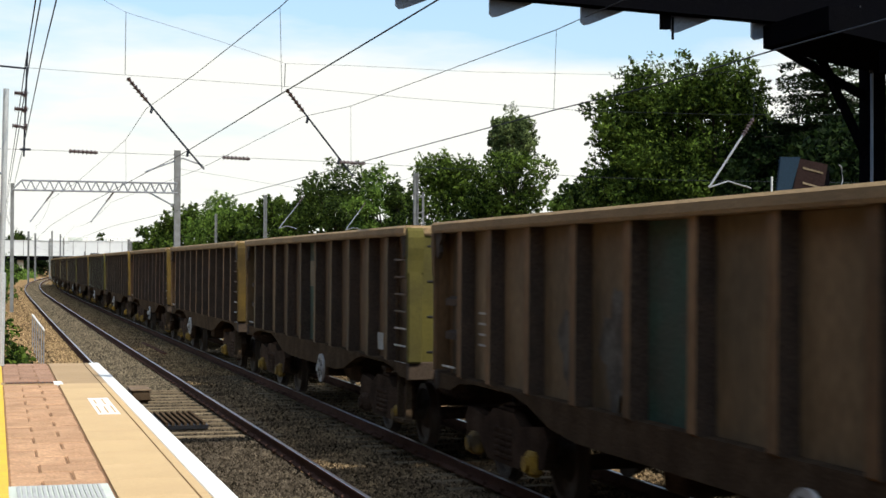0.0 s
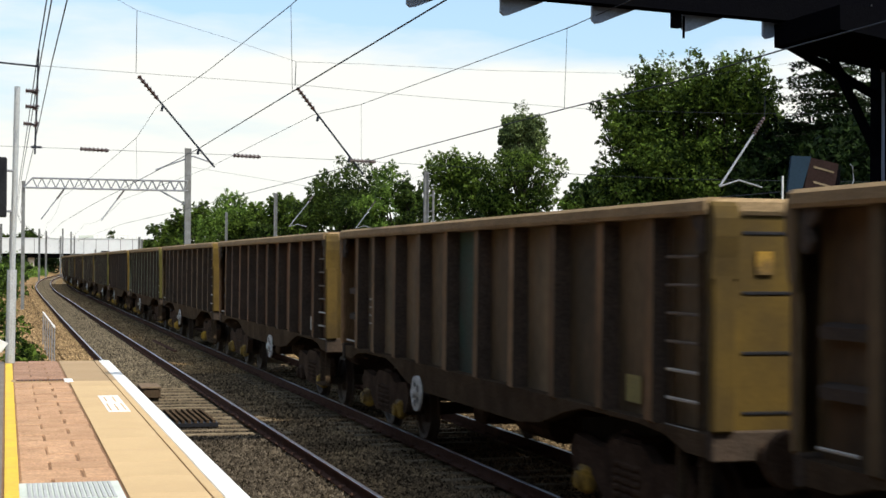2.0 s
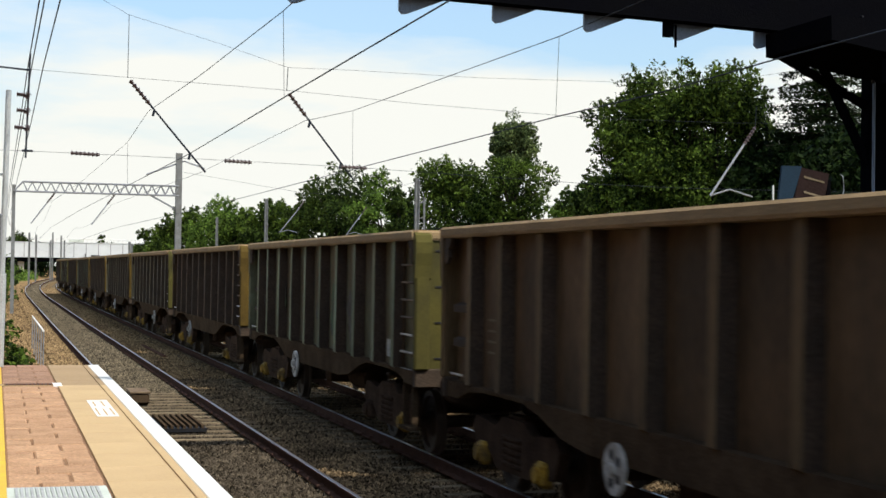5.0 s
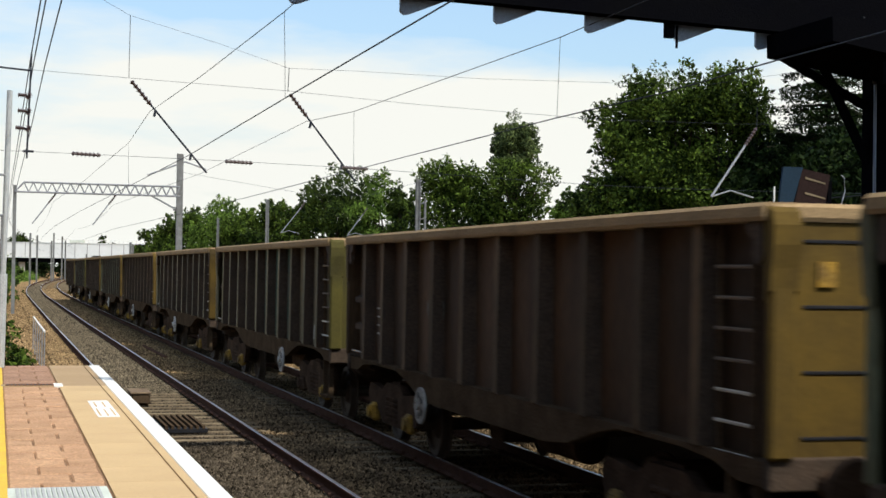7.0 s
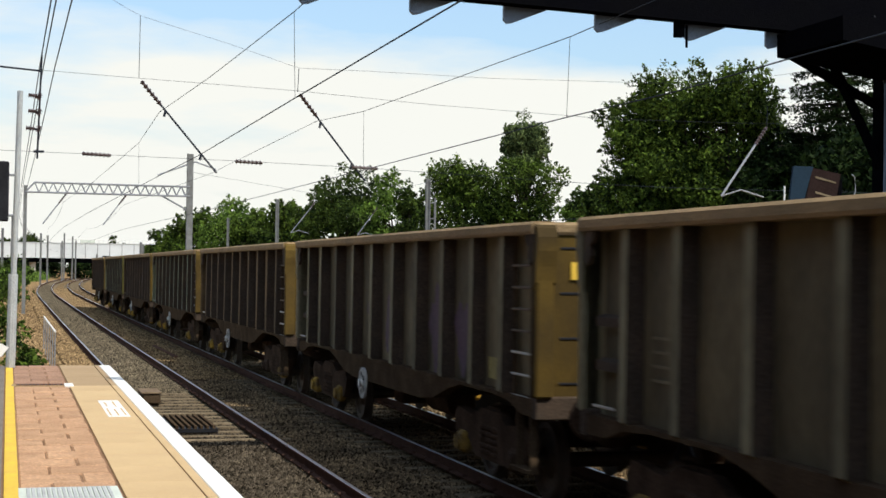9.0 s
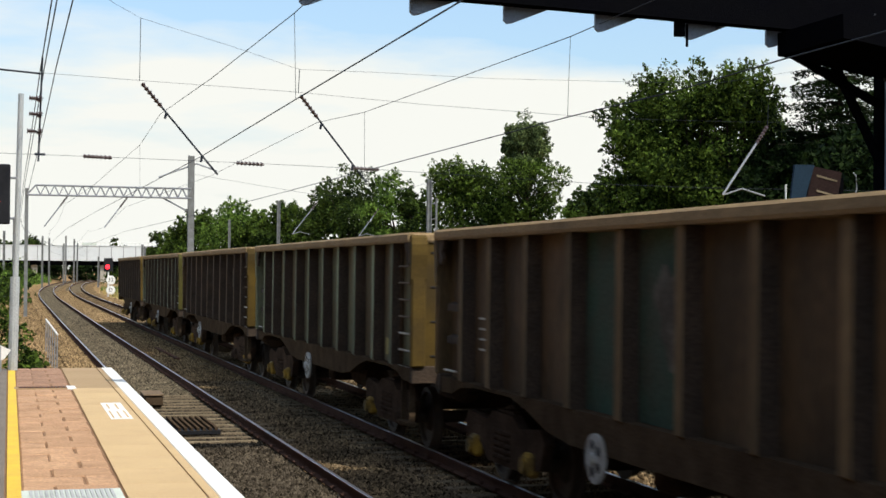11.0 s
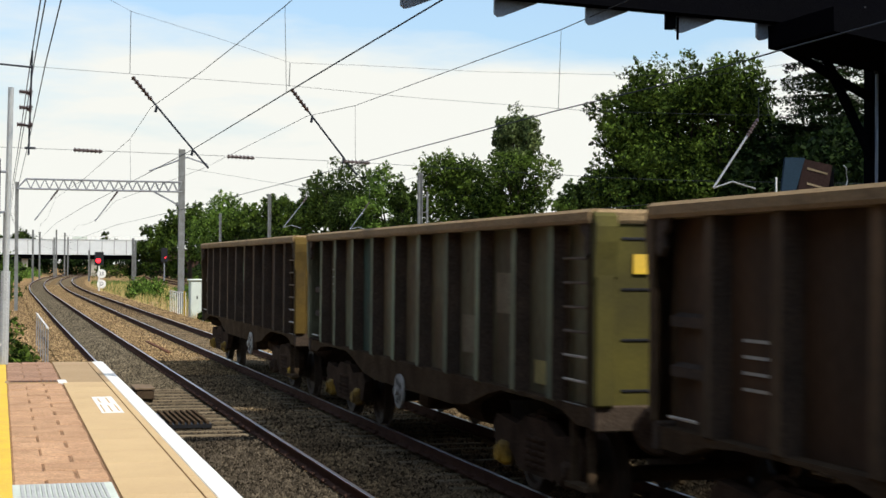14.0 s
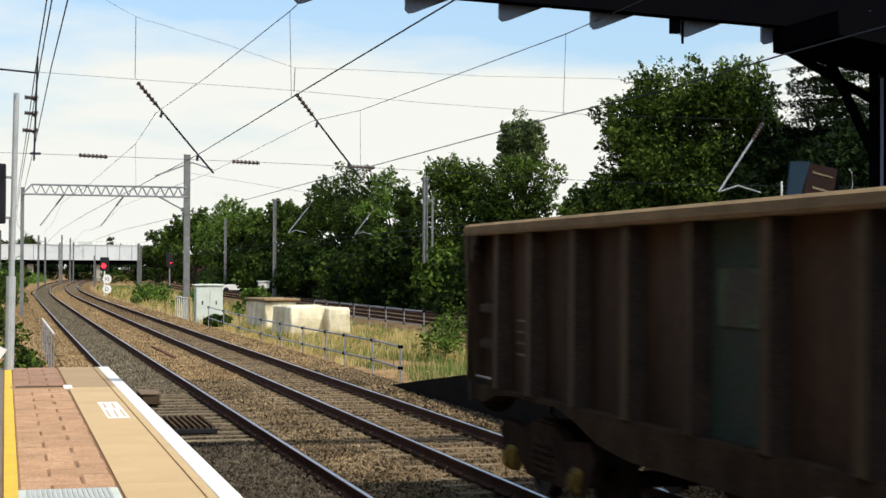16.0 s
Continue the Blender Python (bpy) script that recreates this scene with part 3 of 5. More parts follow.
M["graffiti"] = mat("faded_pink_spray", (0.12, 0.075, 0.10), 0.75, spots=(0.08, 0.06, 0.065), scale=3.0, amount=0.8, grain=30, bump=0.1)
M["tag_white"] = mat("faded_white_spray", (0.1075, 0.0991, 0.0773), 0.75, spots=(0.0645, 0.0521, 0.0403), scale=4.0, amount=0.95, grain=30, bump=0.1, edge=0.08)
M["tag_teal"] = mat("faded_teal_spray", (0.085, 0.125, 0.062), 0.75, spots=(0.08, 0.065, 0.05), scale=3.0, amount=0.9, grain=30, bump=0.1, edge=0.08)
M["tag_rust"] = mat("rust_stain", (0.16, 0.075, 0.035), 0.85, spots=(0.09, 0.06, 0.035), scale=3.0, amount=0.9, grain=30, bump=0.1, edge=0.1)
M["tag_cream"] = mat("faded_cream_patch", (0.20, 0.165, 0.10), 0.75, spots=(0.12, 0.09, 0.055), scale=3.0, amount=0.8, grain=30, bump=0.1)
M["yellow_plate"] = mat("faded_yellow_plate", (0.34, 0.28, 0.10), 0.7, spots=(0.2, 0.16, 0.07), scale=6, grain=40, bump=0)
M["label_plate"] = mat("pale_plate", (0.46, 0.44, 0.38), 0.7, spots=(0.3, 0.28, 0.22), scale=6, grain=40, bump=0)


def wagon_meshes():
    """The shapes that all wagons share; y runs along the wagon, its front at low y."""
    g, w = {}, HALF
    shell = tub(w - 0.195, FRONT, REAR, BOTTOM - 0.06, TOP - 0.02, 0.05)
    g["shell"] = shell
    # rim: a rounded cap rail round the four sides
    rim = bmesh.new()
    cap = [(-0.21, -0.13), (0.07, -0.13), (0.085, -0.10), (0.085, -0.03), (0.05, 0.0), (-0.17, 0.0), (-0.21, -0.03)]
    for s in (-1, 1):
        bm_prism(rim, [(s * (w - 0.045 + u), TOP + v) for u, v in cap], "y", FRONT - 0.03, REAR + 0.03)
    for y, s in ((FRONT + 0.03, -1), (REAR - 0.03, 1)):
        bm_prism(rim, [(y + s * u, TOP + v - 0.003) for u, v in cap], "x", -w + 0.04, w - 0.04)
    g["rim"] = rim
    # rib: a tapering pressed post, its side faces coloured dark as recess shade
    rib = bmesh.new()
    ring = []
    for z, d in ((BOTTOM - 0.05, 0.06), (BOTTOM + 0.03, 0.185), (TOP - 0.12, 0.175)):
        ring.append([rib.verts.new(p) for p in ((0.0, -0.095, z), (-d, -0.08, z), (-d, 0.08, z), (0.0, 0.095, z))])
    for a, b in zip(ring, ring[1:]):
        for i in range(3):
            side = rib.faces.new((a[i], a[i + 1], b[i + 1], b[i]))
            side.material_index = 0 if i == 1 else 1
    rib.faces.new(ring[0])
    rib.faces.new(ring[-1][::-1])
    bmesh.ops.recalc_face_normals(rib, faces=rib.faces)
    g["rib"] = rib
    # pressed panel between two ribs, dished inwards a little
    pan = bmesh.new()
    cols, rows = 5, 4
    grid = [[pan.verts.new((-0.012 - 0.022 * math.sin(math.pi * i / (cols - 1)) * math.sin(math.pi * j / (rows - 1)), -0.5 + i / (cols - 1), BOTTOM + 0.02 + (TOP - 0.16 - BOTTOM) * j / (rows - 1))) for j in range(rows)] for i in range(cols)]
    for i in range(cols - 1):
        for j in range(rows - 1):
            pan.faces.new((grid[i][j], grid[i + 1][j], grid[i + 1][j + 1], grid[i][j + 1]))
    g["panel"] = pan
    # side sill with arches over the bogies and a deeper middle
    line = [(FRONT, BOTTOM + 0.02), (FRONT, BOTTOM - 0.16), (FRONT + 0.5, BOTTOM - 0.16), (FRONT + 0.9, BOTTOM - 0.06), (FRONT + 1.5, BOTTOM - 0.02), (FRONT + 2.8, BOTTOM - 0.02), (FRONT + 3.3, BOTTOM - 0.10), (FRONT + 4.0, BOTTOM - 0.27), (FRONT + 4.7, BOTTOM - 0.33)]
    line += [(-y + 0.01, z) for y, z in line[::-1]]
    g["sill"] = prism(line, "x", -0.07, 0.07)
    end = bmesh.new()
    bm_box(end, -w + 0.02, w - 0.02, -0.05, 0.05, BOTTOM - 0.18, BOTTOM + 0.06, 0.015)
    g["end_beam"] = end
    # end wall: plate, corner posts with swelling heads
    g["end_plate"] = box(-w + 0.06, w - 0.06, -0.02, 0.0, BOTTOM + 0.06, TOP - 0.14)
    post = bmesh.new()
    bm_box(post, -0.10, 0.10, -0.09, 0.0, BOTTOM + 0.04, TOP - 0.32, 0.025)
    bm_prism(post, [(-0.0, TOP - 0.70), (-0.088, TOP - 0.62), (-0.105, TOP - 0.46), (-0.135, TOP - 0.30), (-0.14, TOP - 0.16), (-0.11, TOP - 0.07), (-0.05, TOP - 0.03), (0.0, TOP - 0.03)], "x", -0.108, 0.108)
    g["corner_post"] = post
    g["slot"] = box(-1.08, 1.08, -0.030, -0.018, -0.013, 0.013, 0.004)
    lad = bmesh.new()
    bm_box(lad, -0.03, 0.0, -0.31, -0.27, BOTTOM, TOP - 0.2)
    bm_box(lad, -0.03, 0.0, 0.27, 0.31, BOTTOM, TOP - 0.2)
    g["ladder_stile"] = lad
    g["rung"] = bar((-0.05, -0.29, 0), (-0.05, 0.29, 0), 0.014)
    g["handrail"] = bar((-0.09, -0.25, 0), (-0.09, 0.25, 0), 0.014)
    disc = bmesh.new()
    bmesh.ops.create_cone(disc, cap_ends=True, segments=24, radius1=0.23, radius2=0.23, depth=0.035, matrix=Matrix.Rotation(radians(90), 4, "Y"))
    bmesh.ops.create_cone(disc, cap_ends=True, segments=12, radius1=0.06, radius2=0.05, depth=0.08, matrix=Matrix.Translation((-0.03, 0, 0)) @ Matrix.Rotation(radians(90), 4, "Y"))
    g["disc"] = disc
    g["disc_hole"] = bar((-0.021, 0, 0), (-0.019, 0, 0), 0.05, 8)
    # bogie frame: cast side with dropped middle, seen from the side
    side = [(-1.45, 0.72), (-1.30, 0.86), (-0.6, 0.80), (-0.35, 0.92), (0.35, 0.92), (0.6, 0.80), (1.30, 0.86), (1.45, 0.72), (1.30, 0.44), (1.08, 0.40), (0.85, 0.52), (0.55, 0.34), (-0.55, 0.34), (-0.85, 0.52), (-1.08, 0.40), (-1.30, 0.44)]
    fr = bmesh.new()
    for s in (-1, 1):
        bm_prism(fr, side, "x", s * 1.10 - 0.06, s * 1.10 + 0.06)
    bm_box(fr, -1.1, 1.1, -0.2, 0.2, 0.5, 0.95)
    g["bogie_frame"] = fr
    coil = []
    for k in range(5):
        coil += [(0.40 + 0.07 * k, 0.06), (0.415 + 0.07 * k, 0.088), (0.445 + 0.07 * k, 0.088), (0.46 + 0.07 * k, 0.06)]
    g["spring"] = lathe_x(coil, 10)
    ax = bmesh.new()
    bm_box(ax, -0.09, 0.05, -0.13, 0.13, -0.13, 0.13, 0.04)
    bm_bar(ax, (-0.13, 0, 0), (-0.08, 0, 0), 0.085, 12)
    g["axle_box"] = ax
    half = [(0.0, 0.08), (0.70, 0.09), (0.70, 0.46), (0.73, 0.46), (0.735, 0.425), (0.83, 0.42), (0.83, 0.355), (0.79, 0.33), (0.775, 0.20), (0.83, 0.15), (0.84, 0.085), (1.0, 0.075)]
    wh = lathe_x([(-x, r) for x, r in half[:0:-1]] + half)
    g["wheelset"] = wh
    bf = bmesh.new()
    bm_bar(bf, (0, 0, 0), (0, -0.38, 0), 0.10, 14)
    bmesh.ops.create_cone(bf, cap_ends=True, segments=20, radius1=0.23, radius2=0.21, depth=0.04, matrix=Matrix.Translation((0, -0.40, 0)) @ Matrix.Rotation(radians(90), 4, "X"))
    g["buffer"] = bf
    cp = bmesh.new()
    bm_box(cp, -0.10, 0.10, -0.62, 0.0, -0.10, 0.10, 0.03)
    g["coupler"] = cp
    hose = bmesh.new()
    for a, b in (((0.3, -0.02, 0.98), (0.3, -0.18, 0.75)), ((0.3, -0.18, 0.75), (0.26, -0.36, 0.62)), ((0.26, -0.36, 0.62), (0.2, -0.55, 0.66))):
        bm_bar(hose, a, b, 0.025)
    g["brake_hose"] = hose
    beam = bmesh.new()
    bm_box(beam, -0.25, 0.25, FRONT + 0.1, REAR - 0.1, 0.92, 1.12)
    for y in (-2.2, 0.0, 2.2):
        bm_box(beam, -1.2, 1.2, y - 0.06, y + 0.06, 0.9, 1.12)
    g["centre_sill"] = beam
    g["air_tank"] = bar((-0.55, -1.4, 0.72), (-0.55, -0.2, 0.72), 0.2, 14)
    g["brake_valve"] = box(-0.9, -0.3, 0.5, 1.0, 0.55, 0.92, 0.03)
    step = bmesh.new()
    bm_box(step, -0.04, 0.04, -0.24, -0.20, 0.45, 1.05)
    bm_box(step, -0.04, 0.04, 0.20, 0.24, 0.45, 1.05)
    bm_box(step, -0.09, 0.05, -0.26, 0.26, 0.43, 0.47)
    g["step"] = step
    g["plate"] = box(-0.004, 0.0, -0.17, 0.17, -0.12, 0.12)
    for n, (p1, p2) in enumerate(((3, 7), (4, 9), (2, 5))):
        shape = []
        for i in range(30):
            t = i * math.tau / 30
            r = 1 + 0.22 * math.sin(p1 * t + n) + 0.13 * math.sin(p2 * t + 2 * n)
            shape.append((0.33 * r * math.cos(t), (0.40 + 0.08 * n) * r * math.sin(t)))
        g["spray%d" % n] = prism(shape, "x", -0.003, 0.0)
    g["hook"] = prism([(0.0, TOP - 0.13), (0.26, TOP - 0.13), (0.20, TOP - 0.22), (0.12, TOP - 0.26), (0.15, TOP - 0.36), (0.08, TOP - 0.44), (0.0, TOP - 0.40)], "x", -0.05, 0.0)
    shelf = bmesh.new()
    bm_prism(shelf, [(-0.02, 0.0), (-0.10, 0.0), (-0.10, 0.08), (-0.02, 0.11)], "y", -0.36, 0.36)
    g["shelf"] = shelf
    g["letter_bar"] = box(-0.004, 0.0, -0.2, 0.2, -0.012, 0.012)
    g["tag"] = box(-0.004, 0.0, -0.36, 0.36, -0.22, 0.22)
    g["yellow_mark"] = box(-0.07, 0.07, -0.02, 0.0, -0.09, 0.09)
    return g


RAW = wagon_meshes()
USED = {}
WHEELSETS, WAGONS = [], []


def wm(key, material):
    """The shared mesh of that shape in that material."""
    if (key, material.name) not in USED:
        me = bpy.data.meshes.new(key)
        RAW[key].to_mesh(me)
        me.materials.append(material)
        # second slot: the dark colour that paints shade on the rib sides
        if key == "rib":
            me.materials.append(M["grime_shade"])
        USED[key, material.name] = me
    return USED[key, material.name]


def wagon(k, colour, end, words, extras):
    """An open bogie box wagon; k counts from the rear of the train."""
    p = PAINTS[colour]
    w = thing("box_wagon", words, "railway wagon", group="wagons of the freight train")
    piece("body", wm("shell", p), w)
    tagged(piece("rim", wm("rim", M["rim"]), w), "dusty rust-brown rounded top rim")
    bounds = [0.06] + RIBS + [13.38]
    turn = pose(0, 0, 0, 0, 0, 180)
    for s in (0, 1):
        flip = turn if s else Matrix.Identity(4)
        for y in RIBS:
            q = flip @ pose(-(HALF - 0.20), (FRONT + y) if not s else -(FRONT + y), 0)
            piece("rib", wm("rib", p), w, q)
        for i, (a, b) in enumerate(zip(bounds, bounds[1:])):
            mid = FRONT + (a + b) / 2
            q = flip @ pose(-(HALF - 0.197), mid if not s else -mid, 0) @ Matrix.Diagonal((1, b - a - 0.16, 1, 1))
            odd = M["patch"] if i in extras.get("patch", ()) else FILLS[colour]
            piece("side_panel", wm("panel", odd), w, q)
        piece("side_sill", wm("sill", M["frame"]), w, flip @ pose(-(HALF - 0.12), 0, 0))
        lad = piece("ladder", wm("ladder_stile", M["frame"]), w, flip @ pose(-(HALF - 0.14), (FRONT + 0.66) if not s else -(FRONT + 0.66), 0))
        for z in (1.19, 1.42, 1.65, 1.88, 2.11, 2.34, 2.57):
            piece("rung", wm("rung", M["rung"] if z < 1.7 else M["old_rung"]), lad, pose(0, 0, z))
        for z in (1.62, 2.02):
            piece("shelf", wm("shelf", M["grime_shade"]), w, flip @ pose(-(HALF - 0.19), (FRONT + 12.93) if not s else -(FRONT + 12.93), z))
        piece("handrail", wm("handrail", M["rung"]), w, flip @ pose(-(HALF - 0.12), (FRONT + 12.93) if not s else -(FRONT + 12.93), 1.3))
        for y, mirror in ((0.06, 1), (13.39, -1)):
            hook = flip @ pose(-(HALF - 0.05), (FRONT + y) if not s else -(FRONT + y), 0) @ Matrix.Diagonal((1, mirror * (1 if not s else 1), 1, 1))
            piece("corner_hook", wm("hook", M["grime_shade"]), w, hook)
        dk = tagged(piece("handbrake_wheel", wm("disc", M["brake_disc"]), w, flip @ pose(-(HALF - 0.02), (FRONT + extras.get("disc", 5.36)) if not s else -(FRONT + extras.get("disc", 5.36)), 0.81)), "white handbrake disc")
        for i in range(5):
            a = i * math.tau / 5
            piece("opening", wm("disc_hole", M["black"]), dk, pose(0, 0.13 * math.cos(a), 0.13 * math.sin(a)))
        for y in (0.45,):
            piece("step", wm("step", M["frame"]), w, flip @ pose(-(HALF - 0.1), (FRONT + y) if not s else -(FRONT + y), 0))
    face = -(HALF - 0.15)
    piece("data_plate", wm("plate", M["yellow_plate" if k % 2 else "label_plate"]), w, pose(face, FRONT + extras.get("plate", 1.8), 1.42))
    lift = extras.get("bars", 0.0)
    for z in (1.60, 1.72, 1.84, 1.96):
        piece("lettering_bar", wm("letter_bar", M["label_plate" if k % 3 else "tag_cream"]), w, pose(face, FRONT + 11.92, z + lift))
    for n, (y, z, m) in enumerate(extras.get("spray", ())):
        tagged(piece("spray_patch", wm("spray%d" % (n % 3), M[m]), w, pose(face - 0.0005 * k, FRONT + y, z)), "faded spray paint")
    for y, z, m in extras.get("tag", ()):
        tagged(piece("painted_patch", wm("tag", M[m]), w, pose(face - 0.001, FRONT + y, z)), "faded painted patch")
    for s, y in ((0, FRONT), (1, REAR)):
        flip = pose(0, y, 0) @ (turn if s else Matrix.Identity(4))
        m = end if not s else p
        ep = tagged(piece("end_wall", wm("end_plate", m), w, flip), "ochre-stained end wall" if not s else "")
        for z in (1.37, 1.83, 2.29, 2.75):
            piece("slot", wm("slot", M["black"]), ep, pose(0.0, 0, z))
        for x in (-(HALF - 0.10), HALF - 0.10):
            piece("corner_post", wm("corner_post", m), w, flip @ pose(x, 0, 0))
        piece("end_beam", wm("end_beam", M["grime_shade"]), w, flip)
        for x in (-0.87, 0.87):
            piece("buffer", wm("buffer", M["bogie"]), w, flip @ pose(x, 0, 1.05))
        piece("coupler", wm("coupler", M["bogie"]), w, flip @ pose(0, 0, 0.98))
        piece("brake_hose", wm("brake_hose", M["black"]), w, flip)
        if not s and k % 4 != 2:
            tagged(piece("warning_mark", wm("yellow_mark", M["yellow_line" if extras.get("mark") else "yellow_box"]), w, flip @ pose(-0.90, -0.022, 2.52)), "yellow warning plate" if not extras.get("mark") else "bright yellow warning plate")
        if extras.get("mark") and s:
            tagged(piece("tail_plate", wm("yellow_mark", M["yellow_line"]), w, flip @ pose(1.2, -0.10, 2.42)), "bright yellow plate on the corner post")
    piece("centre_sill", wm("centre_sill", M["frame"]), w)
    piece("air_tank", wm("air_tank", M["bogie"]), w)
    piece("brake_valve", wm("brake_valve", M["bogie"]), w)
    for y in (FRONT + 2.08, REAR - 2.08):
        b = piece("bogie", wm("bogie_frame", M["bogie"]), w, pose(0, y, 0))
        for s in (-1, 1):
            for y2 in (-0.22, 0.0, 0.22):
                piece("spring", wm("spring", M["bogie"]), b, pose(s * 1.12, y2, 0, 0, -90, 0))
            for d in (-1.0, 1.0):
                yellow = (k * 2 + int(d) + int(y > 0)) % 4 != 1
                piece("axle_box", wm("axle_box", M["yellow_box"] if yellow else M["bogie"]), b, pose(s * 1.14, d, 0.46, 0, 0, 0 if s < 0 else 180))
        for d in (-1.0, 1.0):
            ws = piece("wheelset", wm("wheelset", M["wheel"]), b)
            ws.matrix_parent_inverse = pose(0, d, 0.46)
            WHEELSETS.append(ws)
    WAGONS.append((k, w))
    return w


LOOKS = [
    ("soot", "ochre", dict(patch=(5,), disc=5.2, plate=1.65, tag=((6.82, 2.30, "tag_teal"),))),
    ("green", "lime", dict(disc=7.1, bars=0.45, mark=True, patch=(7,), tag=((4.2, 1.7, "tag_cream"), (2.9, 2.2, "tag_cream")))),
    ("soot", "ochre", dict(disc=9.1, patch=(5,), tag=((3.0, 2.3, "tag_cream"), (0.65, 1.4, "tag_cream")))),
    ("green", "ochre", dict(disc=7.4, tag=((11.65, 2.35, "tag_cream"),), spray=((10.4, 2.3, "tag_rust"),))),
    ("umber", "ochre", dict(disc=8.0, patch=(5, 6), spray=((6.6, 2.2, "tag_white"),))),
    ("grey", "ochre", dict(disc=7.9, mark=True, spray=((3.0, 1.75, "graffiti"), (4.2, 1.8, "graffiti"), (6.6, 1.75, "graffiti"), (7.8, 1.8, "graffiti"), (9.1, 1.75, "graffiti")))),
    ("grey", "lime", dict(disc=4.4, patch=(3, 4, 5))),
    ("soot", "ochre", dict(disc=9.2, plate=7.8, spray=((9.0, 1.9, "tag_white"),))),
    ("green", "lime", dict(disc=8.2, spray=((12.7, 1.75, "tag_white"), (10.3, 2.0, "tag_teal"), (9.1, 1.8, "tag_white"), (7.8, 1.9, "tag_teal"), (6.6, 1.75, "tag_white"), (5.4, 1.85, "tag_teal"), (4.2, 1.8, "tag_white")))),
    ("umber", "ochre", dict(disc=8.05, mark=True)),
    ("rust", "ochre", dict(disc=5.75, plate=1.9)),
    ("brown", "ochre", dict(disc=8.8, patch=(5,))),
    ("umber", "lime", dict(disc=5.6, patch=(5,), plate=2.0, tag=((6.82, 2.35, "tag_cream"),))),
    ("brown", "ochre", dict(disc=4.4, patch=(5,), mark=True, spray=((9.1, 1.7, "tag_white"), (8.0, 1.75, "tag_white"), (1.8, 1.75, "tag_cream")))),
]
WORDS = {"soot": "sooty dark brown open box wagon with ribbed sides", "rust": "red-rust open box wagon with ribbed stained sides", "brown": "rust-brown open box wagon with ribbed sides and grime", "umber": "dark umber open box wagon with ribbed dirty sides", "green": "faded grey-green open box wagon with ribbed sides", "grey": "dusty grey open box wagon with ribbed sides"}
for k, (colour, end, extras) in enumerate(LOOKS):
    wagon(k, colour, M[end], WORDS[colour], extras)

# ---- overhead line ----


def wire(name, pts, label, r=0.011, group="overhead wires"):
    bm = tube(pts, r)
    return single(name, bm, M["wire"], label, "wire", group)


SPAN_Y, PORTAL_Y = 34.0, 93.0


def catenary(contact, mess, drops, x, low, high, sag):
    """Contact wire and messenger over a track: the near stretch as given, then even spans round the curve."""
    contact, mess = list(contact), list(mess)
    for i, (a, b) in enumerate(zip((93.0, 152.0, 211.0, 270.0), (152.0, 211.0, 270.0, 329.0))):
        for j in range(9):
            u = j / 8
            y = a + (b - a) * u
            xx = x + bend(y) + 0.2 * (1 - 2 * u) * (1 if i % 2 else -1)
            contact.append((xx, y, low))
            mess.append((xx - 0.05, y, high - sag * 4 * u * (1 - u)))
    wire("contact_wire", contact, "thin dark contact wire over a track", 0.009)
    wire("messenger_wire", mess, "thin dark messenger wire above a track", 0.007)
    for p, q in drops:
        wire("dropper_wire", [p, q], "thin vertical dropper wire", 0.004)


catenary([(3.90, -25, 4.95), (3.905, 13.95, 4.947), (3.92, 22.13, 4.947), (3.97, 34, 4.947), (3.80, 48.33, 4.947), (3.45, 70, 4.9)],
         [(3.95, -25, 6.9), (3.92, 10, 6.25), (3.89, 22.13, 6.185), (3.80, 31, 6.28), (3.63, 40, 6.42), (3.78, 48.33, 6.27), (3.5, 70, 6.15)],
         [((3.92, 22.13, 4.947), (3.89, 22.13, 6.185)), ((3.80, 48.33, 4.947), (3.78, 48.33, 6.27))], 3.25, 4.75, 6.2, 0.5)
catenary([(7.6, -25, 4.75), (7.71, 14.56, 4.733), (7.83, 17.7, 4.733), (7.70, 21.15, 4.733), (7.66, 34, 4.745), (7.4, 60, 4.73)],
         [(7.8, -25, 6.5), (7.75, 10, 6.0), (7.727, 21.15, 5.89), (7.64, 34.3, 6.06), (7.65, 40, 6.34), (7.4, 60, 6.1)],
         [((7.69, 21.15, 4.733), (7.727, 21.15, 5.89)), ((7.65, 34.3, 4.75), (7.64, 34.3, 6.06))], 6.65, 4.7, 6.1, 0.5)
for dx, dz in ((0.62, 7.0), (0.70, 7.0), (0.95, 7.0)):
    wire("feeder_wire", [(dx, -20, dz)] + [(dx + bend(y), y, dz - 0.25 * math.sin(math.pi * ((y - SPAN_Y) % 59) / 59)) for y in range(0, 330, 12)], "dark feeder wire beside the tracks", 0.013)


def bm_insulator(bm, a, b, r=0.075, sheds=6):
    a, b = Vector(a), Vector(b)
    bm_bar(bm, a, b, 0.03, 8)
    q = (b - a).to_track_quat("Z", "Y").to_matrix().to_4x4()
    for i in range(sheds):
        c = a.lerp(b, (i + 0.5) / sheds)
        bmesh.ops.create_cone(bm, cap_ends=True, segments=10, radius1=r, radius2=r * 0.45, depth=(b - a).length / sheds * 0.6, matrix=Matrix.Translation(c) @ q)
    return bm


